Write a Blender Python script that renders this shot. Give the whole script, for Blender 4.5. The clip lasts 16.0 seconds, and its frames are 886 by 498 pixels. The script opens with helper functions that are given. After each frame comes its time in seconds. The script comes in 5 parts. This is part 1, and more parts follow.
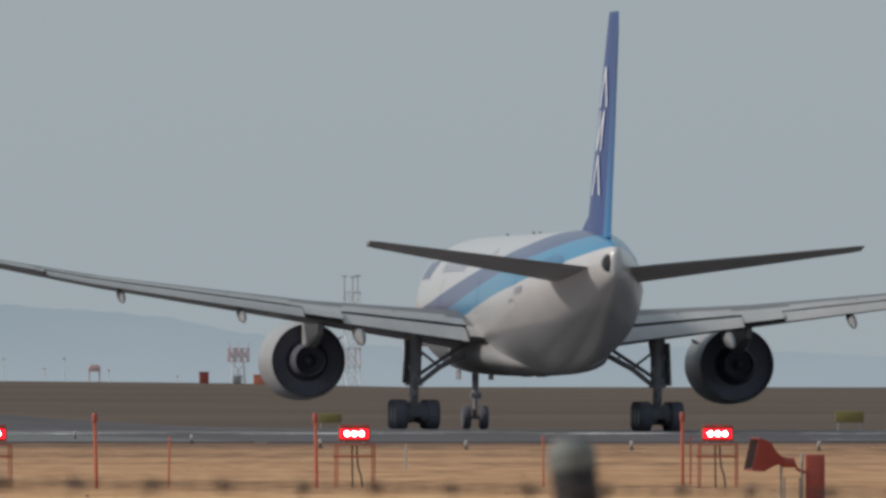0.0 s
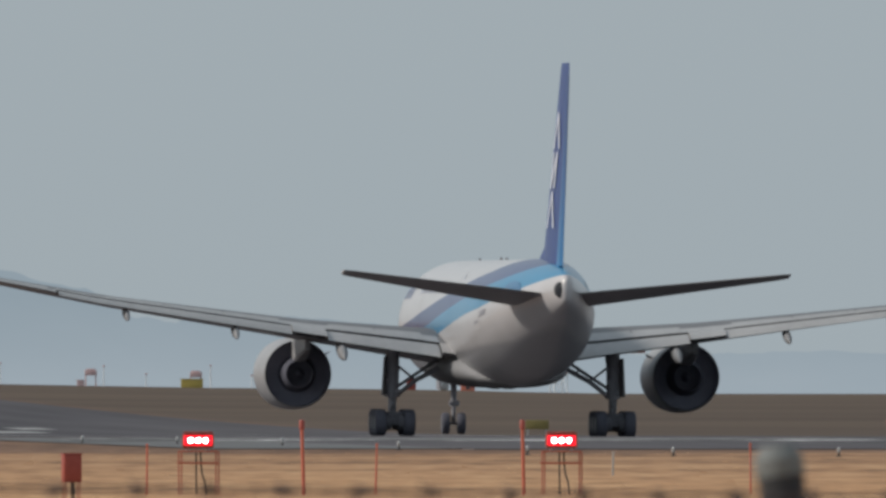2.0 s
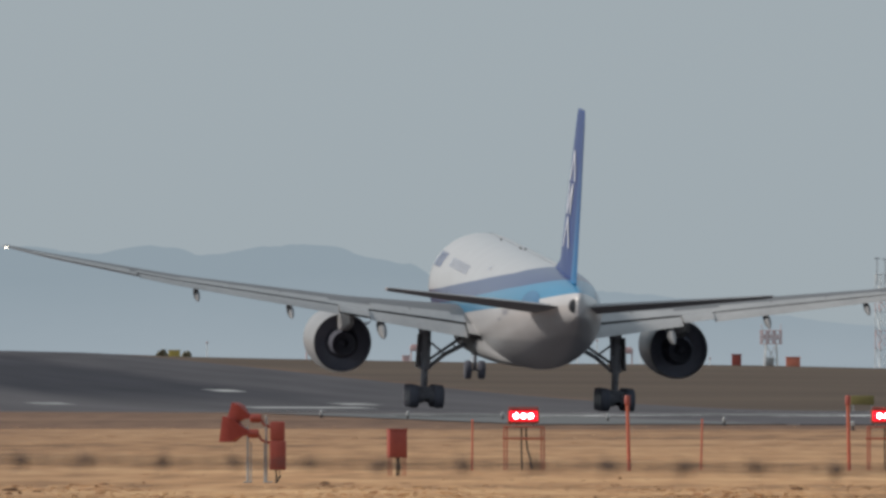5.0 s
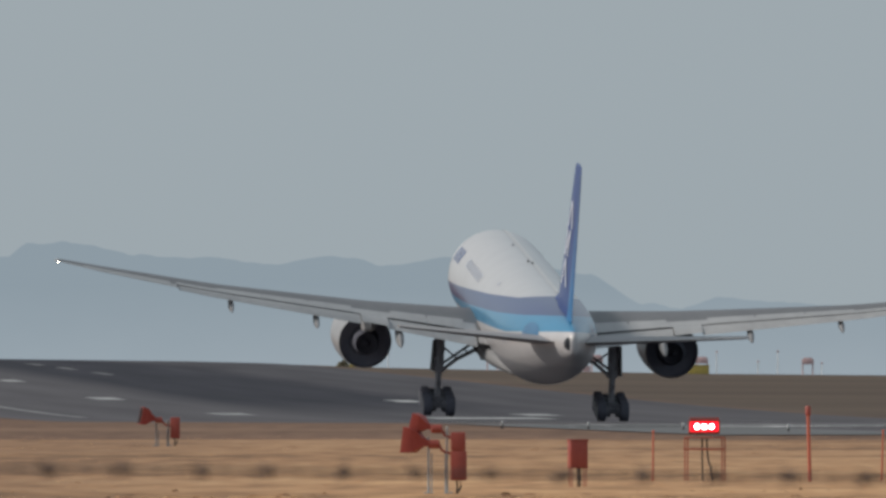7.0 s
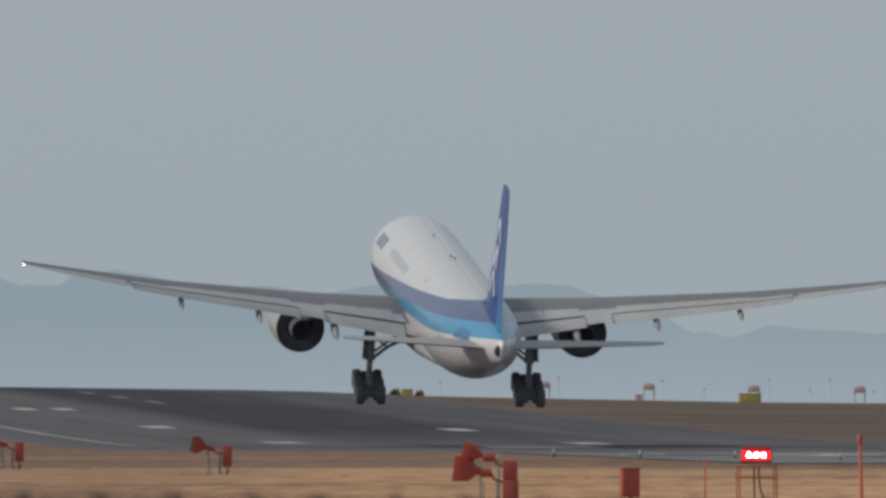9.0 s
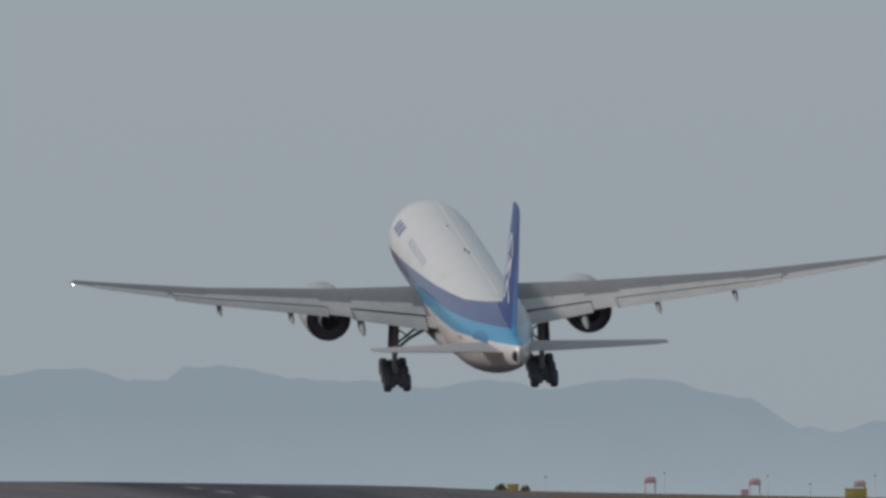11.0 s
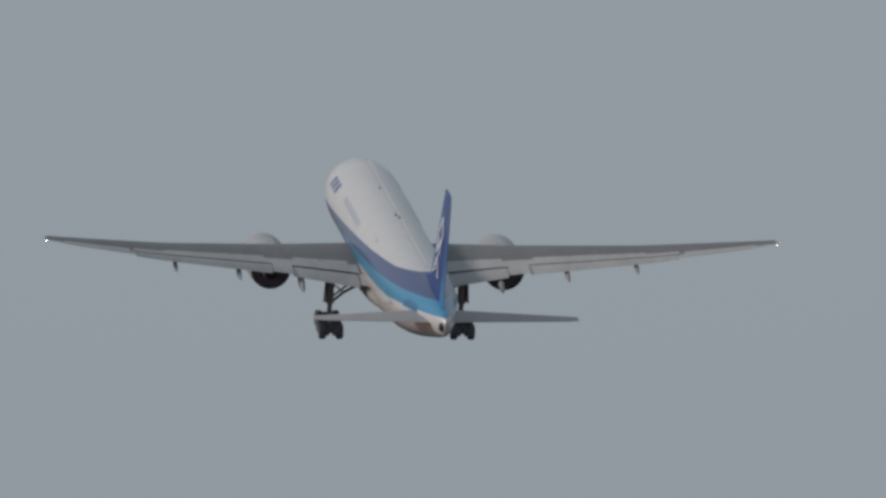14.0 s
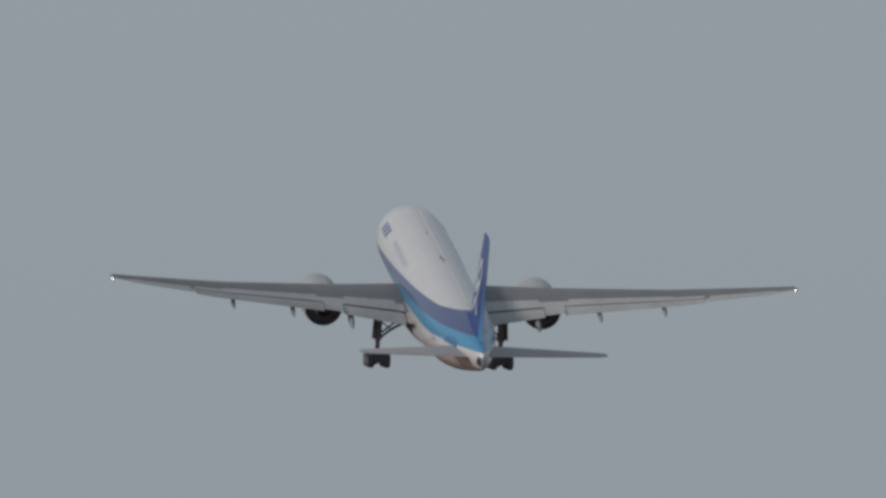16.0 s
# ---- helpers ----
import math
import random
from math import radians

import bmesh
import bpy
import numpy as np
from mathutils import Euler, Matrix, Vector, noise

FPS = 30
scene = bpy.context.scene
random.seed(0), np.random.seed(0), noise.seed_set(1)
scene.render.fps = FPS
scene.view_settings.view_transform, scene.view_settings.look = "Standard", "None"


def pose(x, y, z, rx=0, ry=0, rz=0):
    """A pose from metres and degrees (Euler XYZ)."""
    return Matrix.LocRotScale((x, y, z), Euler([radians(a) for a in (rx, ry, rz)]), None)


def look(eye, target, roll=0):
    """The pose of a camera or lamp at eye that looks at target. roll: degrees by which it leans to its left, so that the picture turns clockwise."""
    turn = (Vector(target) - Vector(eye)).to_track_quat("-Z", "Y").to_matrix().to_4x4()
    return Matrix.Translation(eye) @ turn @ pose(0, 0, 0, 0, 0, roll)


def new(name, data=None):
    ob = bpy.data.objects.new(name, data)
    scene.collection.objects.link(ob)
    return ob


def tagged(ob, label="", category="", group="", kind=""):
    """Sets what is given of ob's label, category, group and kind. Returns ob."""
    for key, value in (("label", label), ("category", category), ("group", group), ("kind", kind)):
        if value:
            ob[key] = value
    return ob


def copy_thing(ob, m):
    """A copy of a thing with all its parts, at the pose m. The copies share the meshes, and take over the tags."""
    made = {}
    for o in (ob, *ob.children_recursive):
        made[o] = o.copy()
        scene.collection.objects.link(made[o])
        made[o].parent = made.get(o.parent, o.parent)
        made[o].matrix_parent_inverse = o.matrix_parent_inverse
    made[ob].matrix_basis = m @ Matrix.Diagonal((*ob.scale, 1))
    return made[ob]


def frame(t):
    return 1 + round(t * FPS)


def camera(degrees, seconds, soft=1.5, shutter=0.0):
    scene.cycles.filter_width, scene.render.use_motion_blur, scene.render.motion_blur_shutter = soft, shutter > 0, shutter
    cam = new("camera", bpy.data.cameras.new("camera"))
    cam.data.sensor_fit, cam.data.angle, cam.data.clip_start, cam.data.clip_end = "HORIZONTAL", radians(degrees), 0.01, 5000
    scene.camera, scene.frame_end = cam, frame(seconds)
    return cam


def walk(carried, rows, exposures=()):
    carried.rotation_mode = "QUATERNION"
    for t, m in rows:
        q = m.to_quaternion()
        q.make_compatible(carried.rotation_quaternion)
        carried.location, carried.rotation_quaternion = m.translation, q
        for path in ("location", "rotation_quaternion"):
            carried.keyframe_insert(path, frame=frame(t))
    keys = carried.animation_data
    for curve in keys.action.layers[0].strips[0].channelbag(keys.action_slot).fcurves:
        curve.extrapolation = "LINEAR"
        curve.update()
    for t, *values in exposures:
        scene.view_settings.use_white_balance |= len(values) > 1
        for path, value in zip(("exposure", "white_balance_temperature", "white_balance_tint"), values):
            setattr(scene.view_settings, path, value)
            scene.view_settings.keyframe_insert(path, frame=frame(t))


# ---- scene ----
cam = camera(2.1388, 16.0, soft=3.1)
EYE_Z = 2.75
# seconds, yaw, pitch of the panning camera, which stands behind the fence
PAN = [
    (0.0, -1.0912, 0.2994),
    (0.5, -0.9818, 0.2424),
    (1.0, -0.8335, 0.2487),
    (1.5, -0.7081, 0.2926),
    (2.0, -0.5911, 0.3156),
    (2.5, -0.5034, 0.2884),
    (3.0, -0.445, 0.2383),
    (3.5, -0.3405, 0.2173),
    (4.0, -0.1191, 0.2341),
    (4.2, -0.0209, 0.2424),
    (6.3, 0.3739, 0.2759),
    (6.5, 0.4365, 0.2821),
    (7.0, 0.6308, 0.2821),
    (7.5, 0.7833, 0.2905),
    (8.0, 0.8001, 0.3072),
    (8.5, 0.7687, 0.3218),
    (9.0, 0.7562, 0.351),
    (11.5, 1.0586, 0.6465),
    (12.0, 1.0763, 0.7215),
    (12.5, 1.1186, 0.8211),
    (13.0, 1.1454, 0.8626),
    (13.5, 1.2007, 0.9595),
    (14.0, 1.208, 1.1332),
    (14.5, 1.2019, 1.3101),
    (15.0, 1.2765, 1.4592),
    (15.5, 1.4468, 1.5646),
    (16.0, 1.4884, 1.6353),
]
walk(cam, [(t, pose(0, 0, EYE_Z, 90 + p, 0, y)) for t, y, p in PAN],
     [(0, 0.0, 6500, 11), (1.2, 0.06, 6500, 11), (4.2, 0.06, 6500, 11), (6.3, 0.01, 6500, 11), (9, 0.0, 6500, 11), (11.5, -0.17, 6460, 12), (13.5, -0.27, 6430, 12), (16, -0.30, 6410, 12)])
cam.data.dof.use_dof = True
cam.data.dof.focus_distance = 1500
cam.data.dof.aperture_fstop = 39

# seconds, x, y, height, heading to the left, nose up, right wing down, lift of the wing tips
FLIGHT = [
    (0.0, 24.24, 1056.5, 0.23, 4.81, -0.1, 0.54, -0.3),
    (0.5, 22.05, 1083.7, 0.1, 4.9, -0.13, 0.49, -0.25),
    (1.0, 19.65, 1111.6, 0.05, 4.85, -0.18, 0.45, -0.2),
    (1.5, 17.28, 1140.1, -0.0, 4.71, -0.03, 0.4, -0.15),
    (2.0, 14.97, 1168.7, -0.06, 4.71, 0.17, 0.51, -0.1),
    (2.5, 12.71, 1197.1, -0.08, 5.02, 0.6, 0.53, 0.06),
    (3.0, 10.41, 1225.7, -0.11, 5.41, 1.12, 0.59, 0.13),
    (3.5, 7.84, 1254.9, -0.14, 5.62, 1.59, 0.73, 0.18),
    (4.0, 5.17, 1285.1, -0.13, 5.72, 2.11, 0.81, 0.33),
    (4.2, 4.08, 1297.6, -0.14, 5.74, 2.24, 0.86, 0.38),
    (6.3, -7.36, 1435.7, 0.21, 5.7, 4.94, 1.71, 0.4),
    (6.5, -8.48, 1448.9, 0.18, 5.55, 5.19, 1.79, 0.5),
    (7.0, -11.26, 1482.1, 0.32, 5.37, 6.19, 1.91, 0.56),
    (7.5, -13.83, 1514.6, 0.63, 5.47, 7.1, 1.83, 0.72),
    (8.0, -16.41, 1546.7, 1.14, 5.69, 7.76, 2.1, 0.62),
    (8.5, -18.71, 1579.1, 2.03, 6.25, 8.3, 2.04, 0.6),
    (9.0, -20.91, 1612.2, 3.13, 6.92, 8.46, 1.15, 0.88),
    (11.5, -31.61, 1780.1, 14.5, 8.3, 12.02, -2.06, 0.96),
    (12.0, -34.78, 1814.0, 18.26, 8.78, 13.02, -2.11, 1.01),
    (12.5, -37.97, 1848.1, 22.62, 8.89, 13.64, -1.89, 0.93),
    (13.0, -40.35, 1882.2, 26.7, 8.91, 14.06, -1.27, 0.82),
    (13.5, -42.73, 1916.2, 30.85, 8.84, 14.1, -0.53, 0.79),
    (14.0, -45.11, 1950.2, 35.06, 8.63, 14.12, 0.21, 0.79),
    (14.5, -47.5, 1984.4, 39.32, 8.48, 14.18, 0.5, 0.75),
    (15.0, -49.89, 2018.5, 43.65, 8.42, 14.19, 0.42, 0.78),
    (15.5, -52.26, 2052.5, 48.04, 8.35, 14.13, 0.54, 0.72),
    (16.0, -54.63, 2086.4, 52.49, 8.2, 14.35, 0.89, 0.67),
]

# ---- world, sun ----
SUN_AZ, SUN_EL = radians(266), radians(35)     # clockwise from the view's axis (+y)
world = bpy.data.worlds.new("world")
scene.world = world
world.use_nodes = True
wn, wl = world.node_tree.nodes, world.node_tree.links
wn.clear()
sky = wn.new("ShaderNodeTexSky")
sky.sky_type = "NISHITA"
sky.sun_disc = False
sky.sun_elevation, sky.sun_rotation = SUN_EL, SUN_AZ
sky.air_density, sky.dust_density = 1.0, 3.0
sk = wn.new("ShaderNodeVectorMath")
sk.operation = "SCALE"
sk.inputs[3].default_value = 0.08
wl.new(sky.outputs[0], sk.inputs[0])
mixs = wn.new("ShaderNodeMix")
mixs.data_type = "RGBA"
mixs.inputs[0].default_value = 0.82            # share of high thin overcast
mixs.inputs[7].default_value = (0.394, 0.461, 0.498, 1)
wl.new(sk.outputs[0], mixs.inputs[6])
bg = wn.new("ShaderNodeBackground")
bg.inputs[1].default_value = 1.0
wl.new(mixs.outputs[2], bg.inputs[0])
wo = wn.new("ShaderNodeOutputWorld")
wl.new(bg.outputs[0], wo.inputs[0])

sun_data = bpy.data.lights.new("sun", "SUN")
sun_data.energy, sun_data.angle, sun_data.color = 2.6, radians(9.0), (1.0, 0.93, 0.83)
sun = new("sun", sun_data)
SUN_DIR = Vector((math.sin(SUN_AZ) * math.cos(SUN_EL), math.cos(SUN_AZ) * math.cos(SUN_EL), math.sin(SUN_EL)))
sun.matrix_world = look(SUN_DIR * 300, (0, 0, 0))


# ---- materials ----
def base_material(name, rough=0.5, metal=0.0, spec=0.5):
    m = bpy.data.materials.new(name)
    m.use_nodes = True
    b = m.node_tree.nodes["Principled BSDF"]
    b.inputs["Roughness"].default_value = rough
    b.inputs["Metallic"].default_value = metal
    b.inputs["Specular IOR Level"].default_value = spec
    return m, m.node_tree.nodes, m.node_tree.links, b


def ramp(nodes, stops, mode="LINEAR"):
    r = nodes.new("ShaderNodeValToRGB")
    r.color_ramp.interpolation = mode
    el = r.color_ramp.elements
    while len(el) < len(stops):
        el.new(0.5)
    for e, (p, c) in zip(el, stops):
        e.position, e.color = p, (*c, 1) if len(c) == 3 else c
    return r


def surface(name, a, b, scale=3.0, rough=0.5, metal=0.0, fine=6.0, bump=0.0, spec=0.5, stretch=(1, 1, 1), edge=(0.3, 0.7), coat=0.0):
    """Two tones of one paint or stuff, mixed by coarse stains and fine grain."""
    m, n, l, p = base_material(name, rough, metal, spec)
    tc = n.new("ShaderNodeTexCoord")
    mp = n.new("ShaderNodeMapping")
    mp.inputs["Scale"].default_value = stretch
    l.new(tc.outputs["Object"], mp.inputs["Vector"])
    n1, n2 = n.new("ShaderNodeTexNoise"), n.new("ShaderNodeTexNoise")
    n1.inputs["Scale"].default_value, n2.inputs["Scale"].default_value = scale, scale * fine
    n1.inputs["Detail"].default_value, n2.inputs["Detail"].default_value = 4, 5
    mx = n.new("ShaderNodeMath")
    mx.operation = "MULTIPLY_ADD"
    mx.inputs[1].default_value = 0.45
    sc = n.new("ShaderNodeMath")
    sc.operation = "MULTIPLY"
    sc.inputs[1].default_value = 0.55
    l.new(mp.outputs[0], n1.inputs["Vector"])
    l.new(mp.outputs[0], n2.inputs["Vector"])
    l.new(n1.outputs[0], sc.inputs[0])
    l.new(n2.outputs[0], mx.inputs[0])
    l.new(sc.outputs[0], mx.inputs[2])
    r = ramp(n, [(edge[0], a), (edge[1], b)])
    l.new(mx.outputs[0], r.inputs[0])
    l.new(r.outputs[0], p.inputs["Base Color"])
    p.inputs["Coat Weight"].default_value, p.inputs["Coat Roughness"].default_value = coat, 0.06
    if bump:
        bu = n.new("ShaderNodeBump")
        bu.inputs["Strength"].default_value, bu.inputs["Distance"].default_value = bump, 0.05
        l.new(n2.outputs[0], bu.inputs["Height"])
        l.new(bu.outputs[0], p.inputs["Normal"])
    return m


def glow(name, colour, strength):
    m, n, l, p = base_material(name, 0.3)
    p.inputs["Base Color"].default_value = (*colour, 1)
    p.inputs["Emission Color"].default_value = (*colour, 1)
    p.inputs["Emission Strength"].default_value = strength
    return m


def livery():
    """White crown, deep blue and light blue belts that climb to the tail, pale belly."""
    m, n, l, p = base_material("fuselage_livery", 0.45, spec=0.4)
    tc, sx = n.new("ShaderNodeTexCoord"), n.new("ShaderNodeSeparateXYZ")
    l.new(tc.outputs["Object"], sx.inputs[0])
    along = n.new("ShaderNodeMapRange")
    along.inputs[1].default_value, along.inputs[2].default_value = -32, 32
    l.new(sx.outputs[1], along.inputs[0])

    def line(points, soft=0.02):
        r = ramp(n, [((v + 32) / 64, (w / 10,) * 3) for v, w in points])
        l.new(along.outputs[0], r.inputs[0])
        d = n.new("ShaderNodeMath")
        d.operation = "MULTIPLY_ADD"
        d.inputs[1].default_value = -10
        l.new(r.outputs[0], d.inputs[0])
        l.new(sx.outputs[2], d.inputs[2])
        s = n.new("ShaderNodeMapRange")
        s.inputs[1].default_value, s.inputs[2].default_value = -soft, soft
        l.new(d.outputs[0], s.inputs[0])
        return s.outputs[0]

    low = line([(-31.5, 7.95), (-24, 7.1), (-16.6, 6.3), (4, 4.9), (20, 4.2), (32, 4.0)])
    mid = line([(-27, 8.45), (-20, 7.7), (-10, 6.8), (6.7, 5.5), (20, 4.65), (32, 4.2)])
    high = line([(-20, 9.4), (-18, 8.7), (-13.5, 8.1), (-2.5, 7.15), (15, 5.8), (25, 5.15), (32, 4.6)])
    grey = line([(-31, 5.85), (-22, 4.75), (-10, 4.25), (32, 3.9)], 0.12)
    noise1 = n.new("ShaderNodeTexNoise")
    noise1.inputs["Scale"].default_value, noise1.inputs["Detail"].default_value = 0.6, 6
    st = n.new("ShaderNodeMapping")
    st.inputs["Scale"].default_value = (1.0, 0.8, 1.0)
    l.new(tc.outputs["Object"], st.inputs[0])
    l.new(st.outputs[0], noise1.inputs["Vector"])
    dirt = ramp(n, [(0.35, (0.955, 0.952, 0.95)), (0.65, (1, 1, 1))])
    l.new(noise1.outputs[0], dirt.inputs[0])

    def mix(f, a, b, mode="MIX"):
        x = n.new("ShaderNodeMix")
        x.data_type, x.blend_type = "RGBA", mode
        for sock, value in ((x.inputs[0], f), (x.inputs[6], a), (x.inputs[7], b)):
            if hasattr(value, "links"):
                l.new(value, sock)
            else:
                sock.default_value = value
        return x.outputs[2]

    white, blue, cyan = (0.515, 0.499, 0.505, 1), (0.018, 0.032, 0.14, 1), (0.012, 0.2, 0.38, 1)
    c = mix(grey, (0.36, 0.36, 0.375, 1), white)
    c = mix(low, c, cyan)
    c = mix(mid, c, blue)
    c = mix(high, c, white)
    c = mix(1.0, c, dirt.outputs[0], "MULTIPLY")
    l.new(c, p.inputs["Base Color"])
    p.inputs["Coat Weight"].default_value = 0.9
    p.inputs["Coat Roughness"].default_value = 0.24
    return m


MAT = {}
def rudder_paint():
    """Light blue at the foot that deepens upwards."""
    m, n, l, p = base_material("rudder_paint", 0.4)
    tc, sx, mr = n.new("ShaderNodeTexCoord"), n.new("ShaderNodeSeparateXYZ"), n.new("ShaderNodeMapRange")
    l.new(tc.outputs["Object"], sx.inputs[0])
    l.new(sx.outputs[2], mr.inputs[0])
    mr.inputs[1].default_value, mr.inputs[2].default_value = 8.5, 17.5
    r = ramp(n, [(0.0, (0.010, 0.16, 0.38)), (0.35, (0.010, 0.10, 0.29)), (0.8, (0.008, 0.045, 0.19))])
    l.new(mr.outputs[0], r.inputs[0])
    l.new(r.outputs[0], p.inputs["Base Color"])
    p.inputs["Coat Weight"].default_value = 0.3
    return m


MAT["livery"] = livery()
MAT["rudder"] = rudder_paint()
MAT["crown_pale"] = surface("crown_line_white", (0.57, 0.545, 0.535), (0.62, 0.595, 0.58), 0.5, 0.45, spec=0.4, coat=0.5)
MAT["seal"] = surface("root_patch_blue", (0.008, 0.1, 0.24), (0.012, 0.14, 0.3), 1.0, 0.4, coat=0.6)
MAT["wing"] = surface("wing_light_grey", (0.26, 0.26, 0.265), (0.36, 0.36, 0.365), 0.35, 0.42, stretch=(1, 0.3, 1))
MAT["wing_top"] = surface("wing_corrosion_grey", (0.105, 0.105, 0.112), (0.145, 0.145, 0.152), 0.35, 0.5, stretch=(1, 0.4, 1))
MAT["tailplane"] = surface("tailplane_grey", (0.26, 0.246, 0.249), (0.325, 0.31, 0.312), 0.5, 0.5, stretch=(1, 0.3, 1))
# dark for the shade in gap and outlet; the small aerials share it
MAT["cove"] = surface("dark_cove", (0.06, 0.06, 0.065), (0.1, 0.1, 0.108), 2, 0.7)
MAT["title_blue"] = surface("title_blue_paint", (0.06, 0.085, 0.22), (0.085, 0.11, 0.26), 0.6, 0.4, coat=0.6)
MAT["fin_blue"] = surface("fin_deep_blue_paint", (0.005, 0.032, 0.175), (0.008, 0.042, 0.215), 0.6, 0.45, spec=0.38, coat=0.3)
MAT["mark_white"] = surface("white_mark_paint", (0.62, 0.65, 0.74), (0.7, 0.73, 0.82), 0.6, 0.6, spec=0.2)
MAT["nacelle"] = surface("nacelle_grey_white", (0.27, 0.27, 0.28), (0.34, 0.34, 0.35), 0.5, 0.4)
MAT["fairing"] = surface("fairing_grey", (0.19, 0.19, 0.197), (0.26, 0.26, 0.268), 0.8, 0.55)
MAT["grey_title"] = surface("grey_print", (0.33, 0.36, 0.42), (0.42, 0.44, 0.5), 1, 0.4)
# duct, tyre, gear and bogie tones are lifted and blued for distant haze
MAT["duct_metal"] = surface("haze_lifted_duct_metal", (0.21, 0.218, 0.275), (0.265, 0.272, 0.335), 2, 0.8, 0.0)
MAT["core_metal"] = surface("exhaust_metal", (0.12, 0.12, 0.13), (0.16, 0.16, 0.17), 2, 0.8, 0.0)
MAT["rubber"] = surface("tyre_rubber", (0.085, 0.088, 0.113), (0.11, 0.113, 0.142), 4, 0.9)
MAT["rim"] = surface("wheel_rim", (0.1, 0.1, 0.105), (0.2, 0.2, 0.205), 4, 0.45, 0.5)
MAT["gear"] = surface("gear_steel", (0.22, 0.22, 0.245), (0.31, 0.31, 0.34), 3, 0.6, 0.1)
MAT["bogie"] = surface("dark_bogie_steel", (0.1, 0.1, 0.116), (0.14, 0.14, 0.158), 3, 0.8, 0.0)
MAT["nav"] = glow("white_tail_light", (1.0, 0.9, 0.7), 12)
MAT["orange"] = surface("faded_orange_paint", (0.42, 0.095, 0.06), (0.54, 0.15, 0.095), 3, 0.55, bump=0.1)
MAT["red_box"] = surface("red_orange_cabinet_paint", (0.255, 0.046, 0.034), (0.345, 0.071, 0.05), 3, 0.5, bump=0.1)
MAT["horn_red"] = surface("faded_red_horn_paint", (0.265, 0.044, 0.037), (0.35, 0.072, 0.055), 3, 0.6, bump=0.1, spec=0.3)
MAT["frame_orange"] = surface("rusty_orange_frame_paint", (0.32, 0.085, 0.055), (0.44, 0.125, 0.08), 4, 0.6, bump=0.1)
MAT["sign_yellow"] = surface("dull_yellow_sign", (0.2, 0.165, 0.055), (0.26, 0.215, 0.075), 2, 0.7)
MAT["faint_stripe"] = surface("faint_edge_stripe", (0.1, 0.098, 0.1), (0.24, 0.235, 0.235), 0.16, 0.7, fine=7, stretch=(1, 0.4, 1), edge=(0.4, 0.62))
MAT["hut_orange"] = surface("sunlit_orange_hut_paint", (0.55, 0.16, 0.1), (0.66, 0.22, 0.14), 1, 0.6)
MAT["pole_grey"] = surface("weathered_pole_paint", (0.34, 0.345, 0.345), (0.44, 0.44, 0.44), 6, 0.6)
# cone and core nozzle: the haze's blue is mixed into the dark tone
MAT["plug"] = surface("haze_tinted_nozzle", (0.08, 0.083, 0.105), (0.115, 0.118, 0.145), 2, 0.9, spec=0.1)
MAT["galv"] = surface("galvanised_steel", (0.32, 0.33, 0.33), (0.5, 0.5, 0.5), 6, 0.45, 0.6)
MAT["cable"] = surface("black_cable", (0.03, 0.025, 0.025), (0.06, 0.05, 0.05), 5, 0.6)
MAT["dark_mouth"] = surface("dark_horn_mouth", (0.03, 0.02, 0.02), (0.06, 0.03, 0.03), 3, 0.7)
MAT["red_lamp"] = glow("red_projector_lens", (1.0, 0.012, 0.03), 1.3)
MAT["lamp_core"] = glow("lamp_filament_glare", (1.0, 0.5, 0.48), 22)
MAT["yellow"] = surface("yellow_paint", (0.42, 0.32, 0.07), (0.5, 0.39, 0.1), 2, 0.55)
# skyline paints and sock cloth: paled so the colour stands in for haze
MAT["pale_red"] = surface("haze_paled_red_paint", (0.56, 0.38, 0.38), (0.66, 0.48, 0.48), 1, 0.6)
MAT["sock_red"] = surface("haze_paled_sock_cloth", (0.56, 0.33, 0.32), (0.64, 0.4, 0.38), 1, 0.9)
MAT["pale_white"] = surface("haze_paled_white_paint", (0.68, 0.7, 0.72), (0.78, 0.8, 0.81), 1, 0.6)
MAT["concrete"] = surface("post_concrete", (0.02, 0.022, 0.026), (0.05, 0.053, 0.058), 20, 0.8, bump=0.3)
MAT["cap"] = surface("post_cap_grey", (0.12, 0.135, 0.135), (0.19, 0.205, 0.205), 20, 0.7, bump=0.2)
MAT["wire"] = surface("rusty_wire", (0.052, 0.04, 0.046), (0.1, 0.082, 0.088), 30, 0.6, 0.5)
MAT["marking"] = surface("worn_white_marking", (0.1, 0.1, 0.098), (0.42, 0.42, 0.41), 0.16, 0.6, fine=7, stretch=(1, 0.4, 1), edge=(0.38, 0.6))
MAT["faint_marking"] = surface("faint_threshold_marking", (0.11, 0.107, 0.107), (0.82, 0.82, 0.81), 0.17, 0.8, fine=5, stretch=(1, 0.25, 1), edge=(0.49, 0.59))
MAT["shoulder"] = surface("shoulder_asphalt", (0.085, 0.085, 0.087), (0.125, 0.122, 0.12), 0.03, 0.7, fine=15)
MAT["bush"] = surface("dull_shrub_leaves", (0.16, 0.145, 0.09), (0.24, 0.21, 0.13), 2, 0.8)


